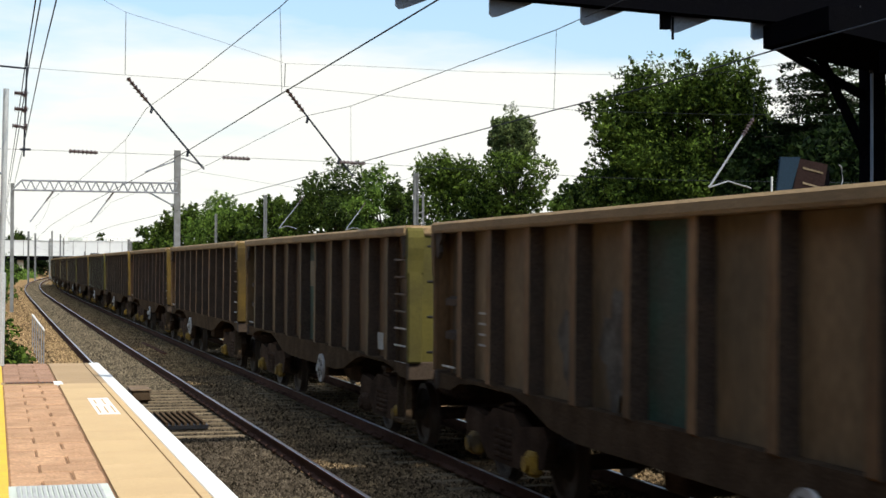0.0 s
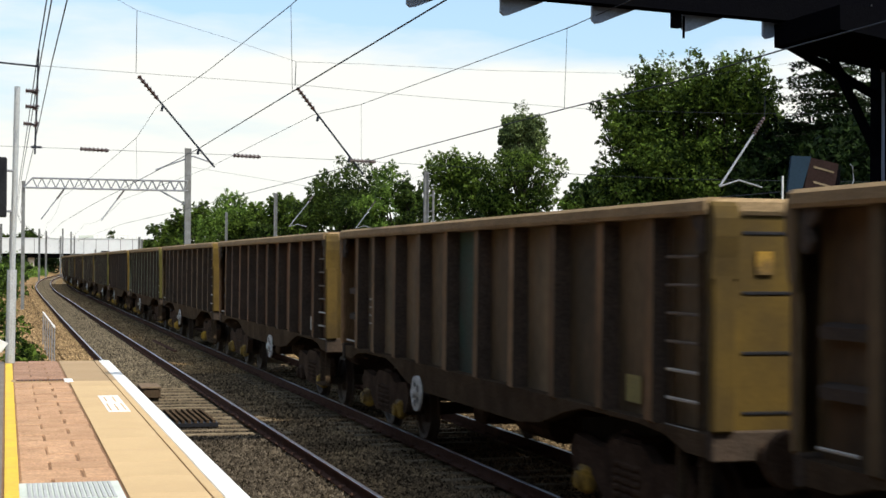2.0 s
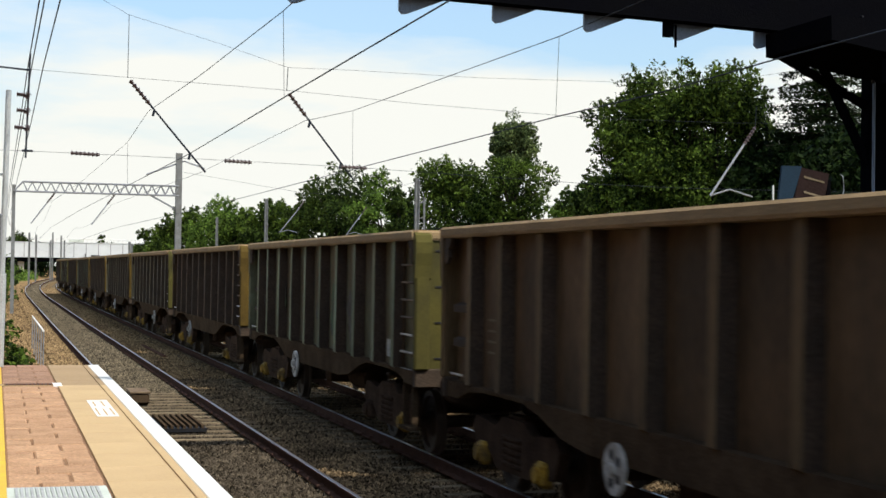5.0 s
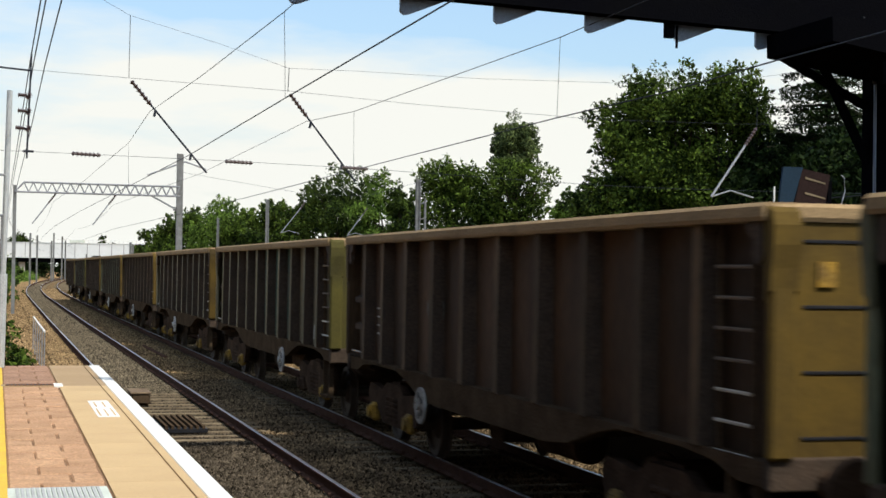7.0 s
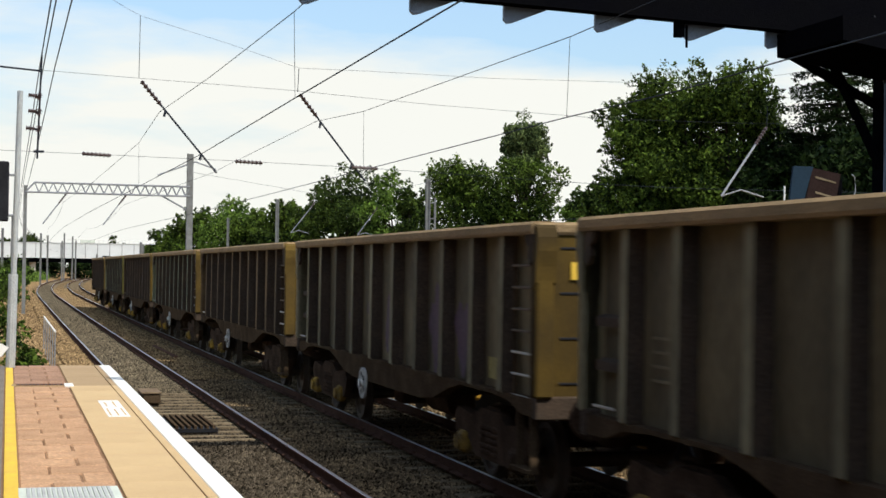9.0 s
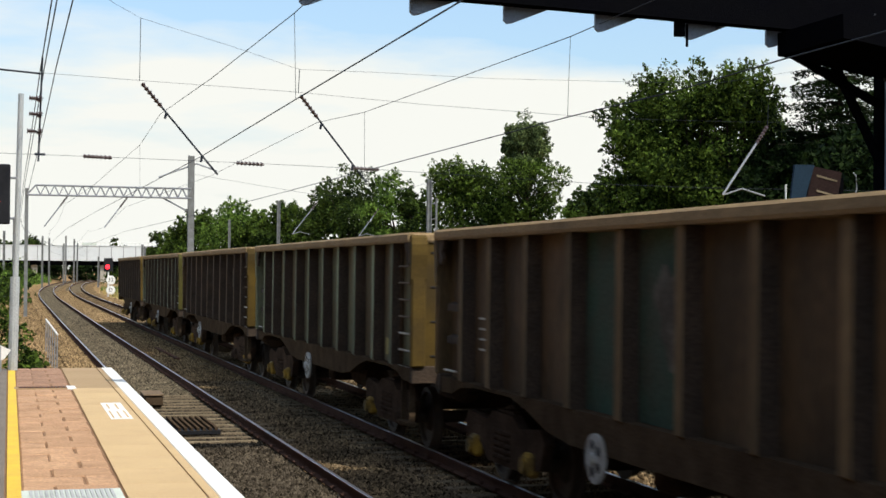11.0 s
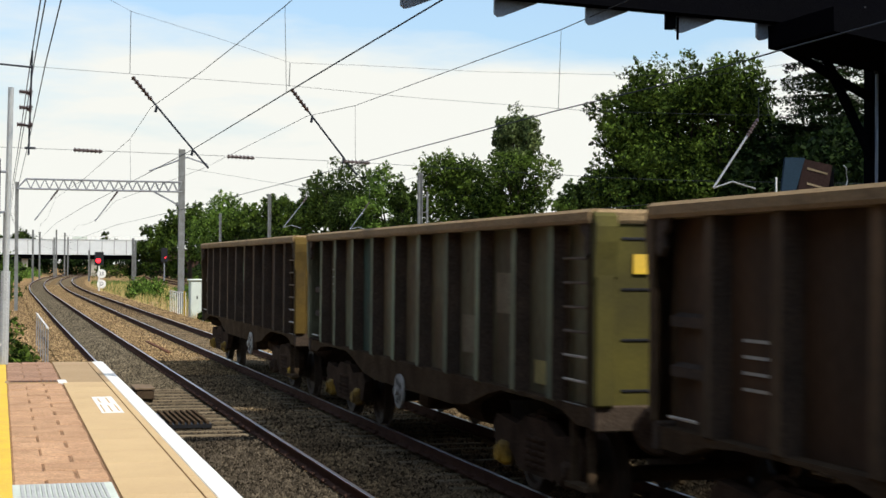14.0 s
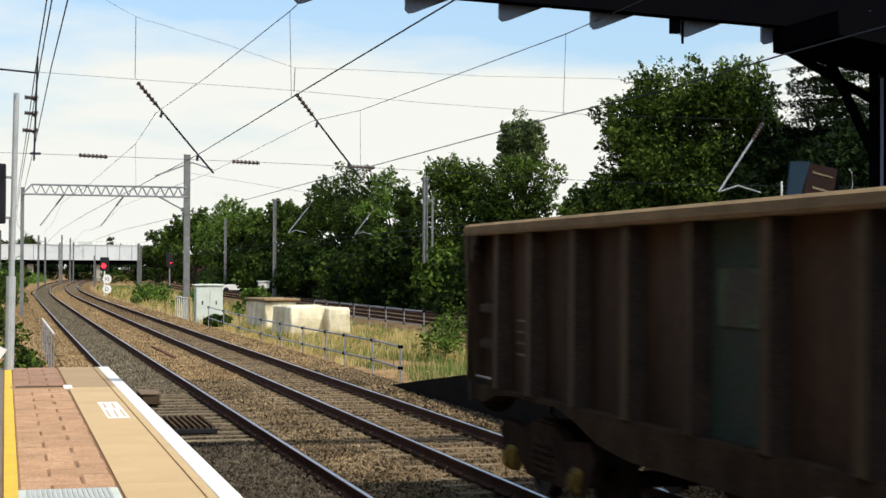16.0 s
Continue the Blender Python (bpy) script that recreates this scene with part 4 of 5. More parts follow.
def registration_arm(x0, y, z0, x1, z1, label):
    """A sloping arm: insulator at its upper end, tube, and the clamp that holds the contact wire."""
    a, b = Vector((x0, y, z0)), Vector((x1, y, z1))
    arm = thing("registration_arm", label, "overhead arm", "registration arms")
    part("tube", bar(a.lerp(b, 0.28), b, 0.021, 8), M["wire"], arm)
    part("insulator", bm_insulator(bmesh.new(), a.lerp(b, 0.03), a.lerp(b, 0.28), 0.06), M["insulator"], arm, "ribbed brown insulator")
    for u in (0.34, 0.80):
        c = a.lerp(b, u)
        part("clamp", bar(c, c + Vector((-0.03, 0, -0.13)), 0.028), M["wire"], arm)
    return arm


registration_arm(2.64, SPAN_Y, 6.54, 4.33, 4.56, "sloping tube arm with ribbed insulator over the platform track")
registration_arm(6.08, SPAN_Y, 6.41, 7.63, 4.47, "sloping tube arm with ribbed insulator over the through track")

# cross-span wires between masts outside the view
wire("cross_span_wire", [(-6, SPAN_Y, 6.8), (0.55, SPAN_Y, 6.62), (2.63, SPAN_Y, 6.54), (4.96, SPAN_Y, 6.46), (6.05, SPAN_Y, 6.42), (9.0, SPAN_Y, 6.25), (13.3, SPAN_Y, 6.09), (16.75, SPAN_Y, 6.12), (30, SPAN_Y, 6.5)], "thin upper cross-span wire", 0.004)
wire("cross_span_wire", [(-6, SPAN_Y, 4.95), (0.15, SPAN_Y, 4.9), (1.83, SPAN_Y, 4.88), (5.02, SPAN_Y, 4.83), (7.66, SPAN_Y, 4.77), (9.54, SPAN_Y, 4.70), (13.31, SPAN_Y, 4.56), (15.6, SPAN_Y, 4.53), (30, SPAN_Y, 4.6)], "thin lower cross-span wire", 0.0045)
wire("cross_span_wire", [(-6, SPAN_Y, 12.6), (2.26, SPAN_Y, 8.08), (2.65, SPAN_Y, 7.88), (4.62, SPAN_Y, 7.36), (6.10, SPAN_Y, 6.92), (7.64, SPAN_Y, 6.93), (10.5, SPAN_Y, 6.90), (16, SPAN_Y, 7.0), (30, SPAN_Y, 9.5)], "thin sagging head-span wire", 0.0035)
wire("hanger_wire", [(2.65, SPAN_Y, 7.89), (2.64, SPAN_Y, 6.54)], "thin vertical hanger wire", 0.007)
wire("hanger_wire", [(6.10, SPAN_Y, 6.92), (6.08, SPAN_Y, 6.40)], "thin vertical hanger wire", 0.009)
for x in (1.78, 5.03, 7.61):
    z = 4.885 - 0.018 * (x - 1.78)
    single("span_insulator", bm_insulator(bmesh.new(), (x - 0.3, SPAN_Y, z), (x + 0.3, SPAN_Y, z - 0.02), 0.055, 7), M["insulator"], "dark ribbed insulator in the cross-span wire", "insulator", "span insulators")

feed = thing("feeder_bracket", "hanging insulator string and jumper wires beside the feeder wires", "insulator string")
part("rod", bar((0.56, SPAN_Y, 4.75), (0.62, SPAN_Y, 6.95), 0.02), M["wire"], feed)
for z, x in ((6.05, 0.42), (5.72, 0.42), (5.36, 0.38)):
    part("crossbar", bar((x, SPAN_Y, z + 0.03), (0.62, SPAN_Y, z), 0.022), M["wire"], feed)
    part("insulator", bm_insulator(bmesh.new(), (x - 0.06, SPAN_Y, z + 0.03), (x + 0.12, SPAN_Y, z + 0.02), 0.06, 4), M["insulator"], feed)
    part("insulator", bm_insulator(bmesh.new(), (0.56, SPAN_Y, z - 0.05), (0.6, SPAN_Y, z + 0.08), 0.07, 3), M["insulator"], feed)
part("foot_clamp", bar((0.48, SPAN_Y, 4.9), (0.70, SPAN_Y, 4.9), 0.025), M["wire"], feed)
part("jumper", bar((-1.2, SPAN_Y, 6.72), (0.6, SPAN_Y, 6.6), 0.02), M["wire"], feed)


def portal(y, x0, x1, label):
    """A lattice beam over two tracks on a steel mast at each end, with arms that hang from it."""
    x0, x1 = x0 + bend(y), x1 + bend(y)
    p = thing("portal_gantry", label, "gantry", "overhead line portals")
    mast = bmesh.new()
    bm_box(mast, x1 - 0.17, x1 + 0.17, y - 0.15, y + 0.15, -0.5, 9.2)
    bm_box(mast, x1 - 0.19, x1 - 0.13, y - 0.17, y + 0.17, -0.5, 9.22)
    part("mast", mast, M["old_galv"], p, "grey steel mast")
    part("mast", box(x0 - 0.10, x0 + 0.10, y - 0.10, y + 0.10, -0.5, 7.1), M["old_galv"], p, "slim grey steel mast")
    beam = bmesh.new()
    lo, hi, n = 6.72, 7.28, 17
    step = (x1 - x0 - 0.5) / n
    for d in (-0.16, 0.16):
        bm_bar(beam, (x0, y + d, lo), (x1, y + d, lo - 0.02), 0.045)
        bm_bar(beam, (x0 + 0.5, y + d, hi), (x1, y + d, hi - 0.02), 0.045)
        bm_bar(beam, (x0, y + d, lo), (x0 + 0.5, y + d, hi), 0.04)
        for i in range(n):
            a, b = x0 + 0.5 + i * step, x0 + 0.5 + (i + 0.5) * step
            bm_bar(beam, (a, y + d, hi), (b, y + d, lo), 0.03, 5)
            bm_bar(beam, (b, y + d, lo), (a + step, y + d, hi), 0.03, 5)
    bm_bar(beam, (x1 - 1.7, y, lo), (x1, y, lo - 0.9), 0.05)
    part("lattice_beam", beam, M["galv"], p, "zigzag lattice beam")
    arm = bmesh.new()
    bm_bar(arm, (x1 - 1.9, y, 7.9), (x1 + 0.3, y, 8.75), 0.045)
    bm_bar(arm, (x1 + 0.3, y, 8.75), (x1 + 1.5, y, 8.35), 0.045)
    part("top_arm", arm, M["galv"], p)
    for x in (3.2, 6.6):
        a, b = Vector((x + bend(y), y, 6.75)), Vector((x - 1.35 + bend(y), y, 4.9))
        part("arm_tube", bar(a.lerp(b, 0.35), b, 0.035), M["galv"], p)
        part("insulator", bm_insulator(bmesh.new(), a, a.lerp(b, 0.35), 0.08), M["insulator"], p, "ribbed brown insulator")
    return p


portal(PORTAL_Y, 0.86, 10.24, "grey lattice portal gantry across both tracks")


def ole_mast(x, y, h, label, twin=False):
    m = thing("overhead_mast", label, "mast", "overhead line masts")
    ped = 4.0 if x > 27 else 0
    b = bmesh.new()
    for d in (-0.11, 0.11):
        bm_box(b, x + d - 0.03, x + d + 0.03, y - 0.14, y + 0.14, -0.5, h)
    bm_box(b, x - 0.09, x + 0.09, y - 0.02, y + 0.02, -0.5, h)
    part("post", b, M["old_galv"], m, "grey H-section steel post")
    if twin:
        part("post", box(x + 0.42, x + 0.54, y - 0.06, y + 0.06, -0.5, h - 1.2), M["old_galv"], m)
        for z in (h - 1.6, h - 2.6, 2.2):
            part("brace", bar((x, y, z), (x + 0.5, y, z + 0.1), 0.04), M["old_galv"], m)
    return m


ole_mast(25.9, 97.0, 8.4, "grey twin steel mast beside the far tracks", True)
ole_mast(23.3 + bend(141), 141.0, 8.8, "grey steel mast beside the far tracks")
ole_mast(24.5 + bend(190), 190.0, 8.6, "distant grey steel mast beside the far tracks")
for y, x, h in ((150, 0.4, 7.0), (180, -0.6, 6.6), (235, 4.6, 7.2), (262, 6.2, 7.4), (290, 9.4, 7.0), (200, 14.6, 5.6), (232, 16.2, 5.8)):
    ole_mast(x + (bend(y) if x > 10 else 0), y, h, "distant slim grey line-side mast")
for y, x, h in ((250, 13.4, 4.4), (300, 10.1, 8.6), (310, 12.0, 8.2), (322, 13.1, 7.6)):
    ole_mast(x, y, h, "distant slim grey mast near the road bridge")

# arms and wires of the far tracks
for x, y, z, run, drop in ((17.16, 34.0, 5.63, -0.88, 1.26), (21.82, 95.0, 5.96, -0.96, 1.31), (17.9, 95.0, 6.26, -1.22, 1.55)):
    a = thing("registration_arm", "pale sloping tube arm over a far track", "overhead arm", "registration arms")
    part("tube", bar((x, y, z), (x + run, y, z - drop), 0.03, 8), M["galv"], a)
    part("insulator", bm_insulator(bmesh.new(), (x, y, z), (x + 0.28, y, z + 0.42), 0.055), M["insulator"], a, "ribbed brown insulator")
    part("hanger", bar((x + 0.28, y, z + 0.42), (x + 0.3, y, 6.56 if y < 50 else 7.15), 0.008, 5), M["wire"], a)
    part("steady_arm", bar((x + run, y, z - drop), (x + run + 0.5, y, z - drop + 0.16), 0.02), M["galv"], a)
    part("steady_arm", bar((x + run + 0.5, y, z - drop + 0.16), (x + run + 1.1, y, z - drop), 0.02), M["galv"], a)
wire("cross_span_wire", [(10.24, 95.0, 8.3), (18.2, 95.0, 7.15), (22.1, 95.0, 7.13), (25.9, 96.9, 8.2)], "thin cross-span wire over the far tracks", 0.008)
for x in (20.2, 23.6):
    wire("contact_wire", [(x + bend(y), y, 4.5) for y in (20, 60, 93, 152, 211, 270)], "thin contact wire over a far track", 0.012)

# ---- footbridge overhead, with its dark soffit; shade is put in the colour ----


def girder():
    y0, y1 = 19.75, 20.0
    f = thing("overhead_girder", "black steel girder over the tracks on a blue-grey trestle", "girder")
    part("beam", prism([(3.45, 6.15), (6.35, 6.07), (8.14, 6.01), (10.35, 5.93), (14.5, 5.8), (14.5, 6.75), (3.45, 6.85)], "y", y0, y1), M["dark_steel"], f, "riveted girder with shade in its black colour")
    part("soffit", prism([(10.41, 5.9), (10.42, 5.58), (10.73, 5.54), (12.2, 5.3), (14.5, 5.1), (14.5, 5.9)], "y", 18.2, y1 + 0.02), M["dark_steel"], f)
    for x in (3.58, 5.06, 6.36, 7.67, 9.0, 10.24):
        z = 6.16 - 0.036 * (x - 3.4)
        part("bracket_plate", prism([(x, z + 0.1), (x, z - 0.17), (x + 0.05, z - 0.215), (x + 0.13, z - 0.2), (x + 0.62, z + 0.0), (x + 0.62, z + 0.1)], "y", y1 + 0.01, y1 + 0.06), M["panel_grey"], f, "pale grey rounded bracket plate")
    part("hanger_rod", bar((9.0, y1 - 0.05, 5.95), (9.0, y1 - 0.05, 5.64), 0.018), M["dark_steel"], f)
    part("hanger_block", box(8.83, 8.95, y1 - 0.1, y1 + 0.02, 5.78, 6.0), M["dark_steel"], f)
    part("column", box(12.1, 12.4, 20.03, 20.3, -0.5, 5.8, 0.02), M["dark_steel"], f, "steel column with shade in its black colour")
    # slim round strip added to draw the column's pale blue edge
    part("conduit", bar((12.13, 19.98, -0.4), (12.13, 19.98, 5.3), 0.022), M["panel_grey"], f, "pale blue strip that stands for the column's edge")
    part("brace", bar((12.15, 20.15, 4.1), (11.35, 20.15, 5.6), 0.08), M["dark_steel"], f)
    part("brace", bar((12.15, 20.15, 4.95), (10.7, 20.15, 5.65), 0.07), M["dark_steel"], f)
    part("tie", bar((11.5, 20.1, 5.2), (12.2, 20.1, 5.0), 0.03), M["dark_steel"], f)
    part("cable", tube([(11.75, 19.7, 6.2), (11.75, 19.7, 5.75), (11.9, 19.7, 5.5), (12.1, 19.95, 5.3)], 0.03), M["black"], f)
    return f


girder()

# ---- opposite platform end ----
ramp = thing("platform_ramp", "end ramp of the opposite platform, shade put in its dark colour", "platform", kind="structure")
part("ramp", prism([(8.0, -0.5), (36.8, -0.45), (36.8, -0.33), (33.0, 0.08), (26.0, 0.80), (8.0, 0.80)], "x", 8.72, 12.8), M["shaded_tar"], ramp)
sign = thing("advertising_panel", "blue and brown tilted panel on the opposite platform", "sign", at=pose(14.25, 26.0, 3.4))
# both panels have their shade in the colour
part("panel", prism([(-0.45, 0.45), (-0.17, 0.45), (0.03, 1.12), (-0.37, 1.12)], "y", -0.03, 0.03), M["blue_steel"], sign, "blue panel")
part("back_panel", prism([(-0.14, 0.3), (0.50, 0.3), (0.62, 1.0), (0.04, 1.1)], "y", 0.02, 0.09), M["shaded_brown"], sign, "brown panel with shade in its colour")
part("post", box(-0.55, -0.53, -0.02, 0.02, -3.8, 0.75), M["white_paint"], sign, "slim white post")
part("post", box(0.62, 0.70, 0.10, 0.17, -3.8, 0.9), M["dark_steel"], sign)
part("cable", tube([(0.80, 0.0, 0.3), (0.92, 0.0, 0.7), (0.90, 0.0, 0.95), (0.84, 0.0, 1.0)], 0.012), M["galv"], sign, "pale hanging cable")
for z in (0.86, 0.58):
    part("stripe", prism([(0.10, z + 0.05), (0.52, z - 0.04), (0.52, z - 0.01), (0.10, z + 0.09)], "y", 0.008, 0.018), M["sleeper"], sign)

# ---- line-side things ----
kiosk = thing("equipment_cabinet", "pale green metal trackside equipment cabinet with double doors", "cabinet", at=pose(10.46, 84.0, -0.42))
part("body", box(-0.72, 0.72, -0.4, 0.4, 0.1, 1.98, 0.03), M["kiosk"], kiosk)
part("roof", box(-0.80, 0.80, -0.48, 0.48, 1.98, 2.08, 0.03), M["kiosk"], kiosk)
part("plinth", box(-0.76, 0.76, -0.44, 0.44, -0.1, 0.1), M["concrete"], kiosk)
for x in (-0.36, 0.36):
    d = part("door", box(x - 0.33, x + 0.33, -0.43, -0.405, 0.18, 1.9, 0.01), M["kiosk"], kiosk)
    part("handle", box(x - 0.03, x + 0.03, -0.46, -0.43, 1.0, 1.2), M["dark_steel"], d)
guard = thing("guard_rail", "pale vertical-bar guard rail beside the cabinet", "railing")
for i in range(9):
    part("upright", bar((9.82 - 0.01 * i, 86.5 + i * 0.9, -0.45), (9.82 - 0.01 * i, 86.5 + i * 0.9, 0.85), 0.022), M["white_paint"], guard)
part("rail", bar((9.82, 86.4, 0.85), (9.73, 93.8, 0.85), 0.03), M["white_paint"], guard)
part("yellow_post", bar((9.5, 84.2, -0.45), (9.5, 84.2, 1.0), 0.06), M["yellow_line"], guard, "yellow end post")

rng = random.Random(11)


def wrapped_stack(name, at, lx, ly, h, label, tarp):
    """Sheeted block with slack, uneven faces."""
    t = thing(name, label, "covered materials", "covered stacks beside the track", at=at)
    bm = box(-lx / 2, lx / 2, -ly / 2, ly / 2, 0, h, 0.06)
    bmesh.ops.subdivide_edges(bm, edges=list(bm.edges), cuts=4, use_grid_fill=True)
    for v in bm.verts:
        q = noise.noise_vector((v.co.x * 1.1 + at.translation.x, v.co.y * 1.1, v.co.z * 1.6))
        v.co += Vector((q.x * 0.10, q.y * 0.10, q.z * 0.07 if v.co.z > 0.2 else 0))
    part("sheeting", bm, M["cream"], t)
    if tarp:
        part("top_board", box(-lx / 2 - 0.1, lx / 2 + 0.15, -ly / 2 - 0.1, ly / 2, h + 0.02, h + 0.14, 0.03), M["rim"], t, "rusty brown top board")
    return t


wrapped_stack("covered_stack", pose(12.2, 74.0, -0.45, 0, 0, 8), 1.5, 3.2, 1.42, "cream sheeted stack with a rusty top board", True)
wrapped_stack("covered_stack", pose(12.35, 67.4, -0.45, 0, 0, 12), 1.7, 2.2, 1.36, "cream sheeted stack of materials in dry grass", False)
wrapped_stack("covered_stack", pose(13.75, 66.6, -0.45, 0, 0, 3), 0.95, 1.6, 1.28, "narrow cream sheeted block in dry grass", False)


def tube_fence(name, pts, heights, label, group):
    """Scaffold-tube handrail: posts with clamps and two rails."""
    f = thing(name, label, "handrail", group)
    for x, y, z in pts:
        part("post", bar((x, y, z - 0.1), (x, y, z + heights[-1] + 0.04), 0.026, 6), M["galv"], f)
        for h in heights:
            part("clamp", bar((x - 0.05, y - 0.02, z + h), (x + 0.05, y + 0.02, z + h), 0.045, 6), M["dark_steel"], f)
    for a, b in zip(pts, pts[1:]):
        for h in heights:
            part("rail", bar((a[0], a[1], a[2] + h), (b[0], b[1], b[2] + h), 0.026, 6), M["galv"], f)
    return f


tube_fence("handrail", [(9.35, 37.3, -0.4), (9.5, 41.0, -0.4), (9.42, 44.2, -0.4), (9.35, 46.6, -0.4), (9.25, 49.8, -0.4), (9.2, 53.8, -0.4), (9.2, 58.0, -0.4), (9.25, 64.0, -0.4), (9.4, 70.0, -0.4), (9.6, 77.0, -0.4)], (0.48, 1.0), "grey scaffold-tube handrail along the cess", "scaffold handrails")
tube_fence("handrail", [(16.6 + 0.05 * i, 86.0 - i * 3.2, -0.42) for i in range(8)], (0.55, 1.15), "pale scaffold-tube handrail beside the far tracks", "scaffold handrails")
rail_left = thing("handrail", "pale thin handrail with upright bars at the platform end", "handrail")
for y in (41.2, 43.4, 45.8, 48.4, 51.0, 53.8):
    part("upright", bar((1.2, y, -0.45), (1.2, y, 0.8), 0.018), M["galv"], rail_left)
part("rail", bar((1.2, 41.1, 0.82), (1.2, 53.9, 0.80), 0.026), M["white_paint"], rail_left)

pole = thing("platform_pole", "galvanised pole with a thick base sleeve at the platform end", "pole", at=pose(0.07, 26.1, PLAT_Z))
part("shaft", bar((0, 0, 0), (0.08, 0, 4.45), 0.045, 10), M["pale_galv"], pole)
part("sleeve", bar((0, 0, 0), (0.02, 0, 1.5), 0.075, 10), M["pale_galv"], pole)
board = thing("notice_board", "white notice board by the platform pole", "sign", at=pose(-0.12, 25.8, PLAT_Z))
part("leg", bar((0.0, 0, 0), (0.0, 0, 0.4), 0.02), M["galv"], board)
part("plate", prism([(-0.3, 0.08), (0.06, 0.2), (0.16, 0.34), (-0.3, 0.55)], "y", -0.015, 0.015), M["white_paint"], board)
dsp = thing("indicator_box", "black-backed signal indicator box on the platform pole", "sign", at=pose(-0.14, 25.9, 3.2))
part("case", box(-0.4, 0.14, -0.15, 0.15, 0, 0.95, 0.02), M["black"], dsp)
part("bracket", bar((0.0, 0.1, 0.75), (0.25, 0.2, 0.75), 0.02), M["galv"], dsp)
part("bracket", bar((0.0, 0.1, 0.1), (0.25, 0.2, 0.1), 0.02), M["galv"], dsp)
part("lamp", bar((-0.1, -0.155, 0.35), (-0.1, -0.15, 0.35), 0.08, 12), M["red_lamp"], dsp, "glowing red lamp")

sig = thing("colour_light_signal", "black colour-light signal showing red beside speed discs", "railway signal", at=pose(9.85, 165.0, -0.4))
part("post", bar((0, 0, 0), (0, 0, 2.6), 0.09, 8), M["white_paint"], sig)
part("head", box(-0.45, 0.45, -0.2, 0.2, 2.6, 4.0, 0.05), M["black"], sig)
part("lamp", bar((-0.1, -0.28, 3.1), (-0.1, -0.2, 3.1), 0.24, 16), M["red_lamp"], sig, "glowing red lamp")
for z, n in ((1.75, 0), (0.7, 1)):
    d = part("disc", bar((0.25, -0.16, z), (0.25, -0.1, z), 0.46, 20), M["white_paint"], sig, "white speed disc with black figures")
    for x in ((0.1, 0.36) if not n else (0.24,)):
        cu = bpy.data.curves.new("figure", "FONT")
        cu.body = "3" if not n else "D"
        cu.size, cu.align_x, cu.align_y, cu.extrude = 0.55, "CENTER", "CENTER", 0.005
        tmp = new("figure_outline", cu)
        me = bpy.data.meshes.new_from_object(tmp.evaluated_get(bpy.context.evaluated_depsgraph_get()))
        bpy.data.objects.remove(tmp)
        me.materials.append(M["black"])
        piece("figure", me, d, pose(x, -0.175, z, 90, 0, 0))
arm2 = thing("colour_light_signal", "small black signal showing red beside the far tracks", "railway signal", at=pose(17.8, 178.0, -0.4))
part("post", bar((0, 0, 0), (0, 0, 3.0), 0.08), M["galv"], arm2)
part("head", box(-0.35, 0.35, -0.2, 0.2, 3.0, 4.6, 0.05), M["black"], arm2)
part("lamp", bar((0.1, -0.28, 3.5), (0.1, -0.2, 3.5), 0.08, 14), M["red_lamp"], arm2, "glowing red lamp")

# scrap rail between the tracks, cable box and grille by the platform track
single("scrap_rail", box(-0.06, 0.06, -3.4, 3.4, 0, 0.13, 0.01), M["rust_rail_scrap"], "short length of rusty scrap rail between the tracks", "scrap rail").matrix_basis = pose(4.86, 50.5, -0.27, 0, 0, 0.4)
M["umber_lid"] = mat("grimy_lid", (0.20, 0.14, 0.085), 0.85, spots=(0.10, 0.07, 0.045), scale=5, amount=0.8, grain=40, bump=0.2)
box2 = thing("track_box", "rusty brown trackside box on the sleeper ends", "box", at=pose(2.72, 31.4, -0.17))
part("case", box(-0.16, 0.2, -0.5, 0.5, 0, 0.2, 0.03), M["frame"], box2)
part("lid", box(-0.18, 0.22, -0.52, 0.52, 0.2, 0.24, 0.01), M["umber_lid"], box2)
gr = thing("track_grating", "black steel grating between the rails of the platform track", "grating", at=pose(3.0, 26.7, -0.12))
part("frame", box(-0.36, 0.36, -1.05, 1.05, -0.06, 0.0), M["black"], gr)
for i in range(7):
    part("grating_bar", box(-0.33 + i * 0.1, -0.285 + i * 0.1, -1.04, 1.04, 0.0, 0.05), M["frame"], gr)

# ---- road bridge in the distance ----
rb = thing("road_bridge", "distant road bridge with a long white parapet", "bridge", at=pose(0, 335.0, 0))
part("parapet", box(-8, 30, -0.3, 0.3, 4.1, 7.2), M["parapet"], rb, "long white parapet")
for i in range(15):
    part("panel_joint", box(-7.0 + i * 2.5, -6.88 + i * 2.5, -0.32, -0.29, 4.2, 7.1), M["old_galv"], rb)
part("coping_rail", box(-8, 30, -0.4, 0.4, 7.2, 7.32), M["parapet"], rb, "pale coping along the parapet")
for i in range(20):
    part("railing_post", bar((12.0 + i * 0.9, -0.1, 7.3), (12.0 + i * 0.9, -0.1, 8.0), 0.05, 5), M["white_paint"], rb)
part("railing", bar((12.0, -0.1, 8.0), (29.1, -0.1, 8.0), 0.06, 5), M["white_paint"], rb, "thin white railing")
part("green_sign", box(14.5, 17.5, -0.46, -0.42, 7.35, 7.9), M["kiosk"], rb, "pale green sign strip")
part("deck", box(-9, 34, 0.3, 9.0, 3.2, 4.6), M["dark_steel"], rb, "dark bridge deck")
for x in (-6, 5, 19, 31):
    part("pier", box(x - 0.6, x + 0.6, 1.0, 8.5, -0.6, 3.3), M["concrete"], rb)
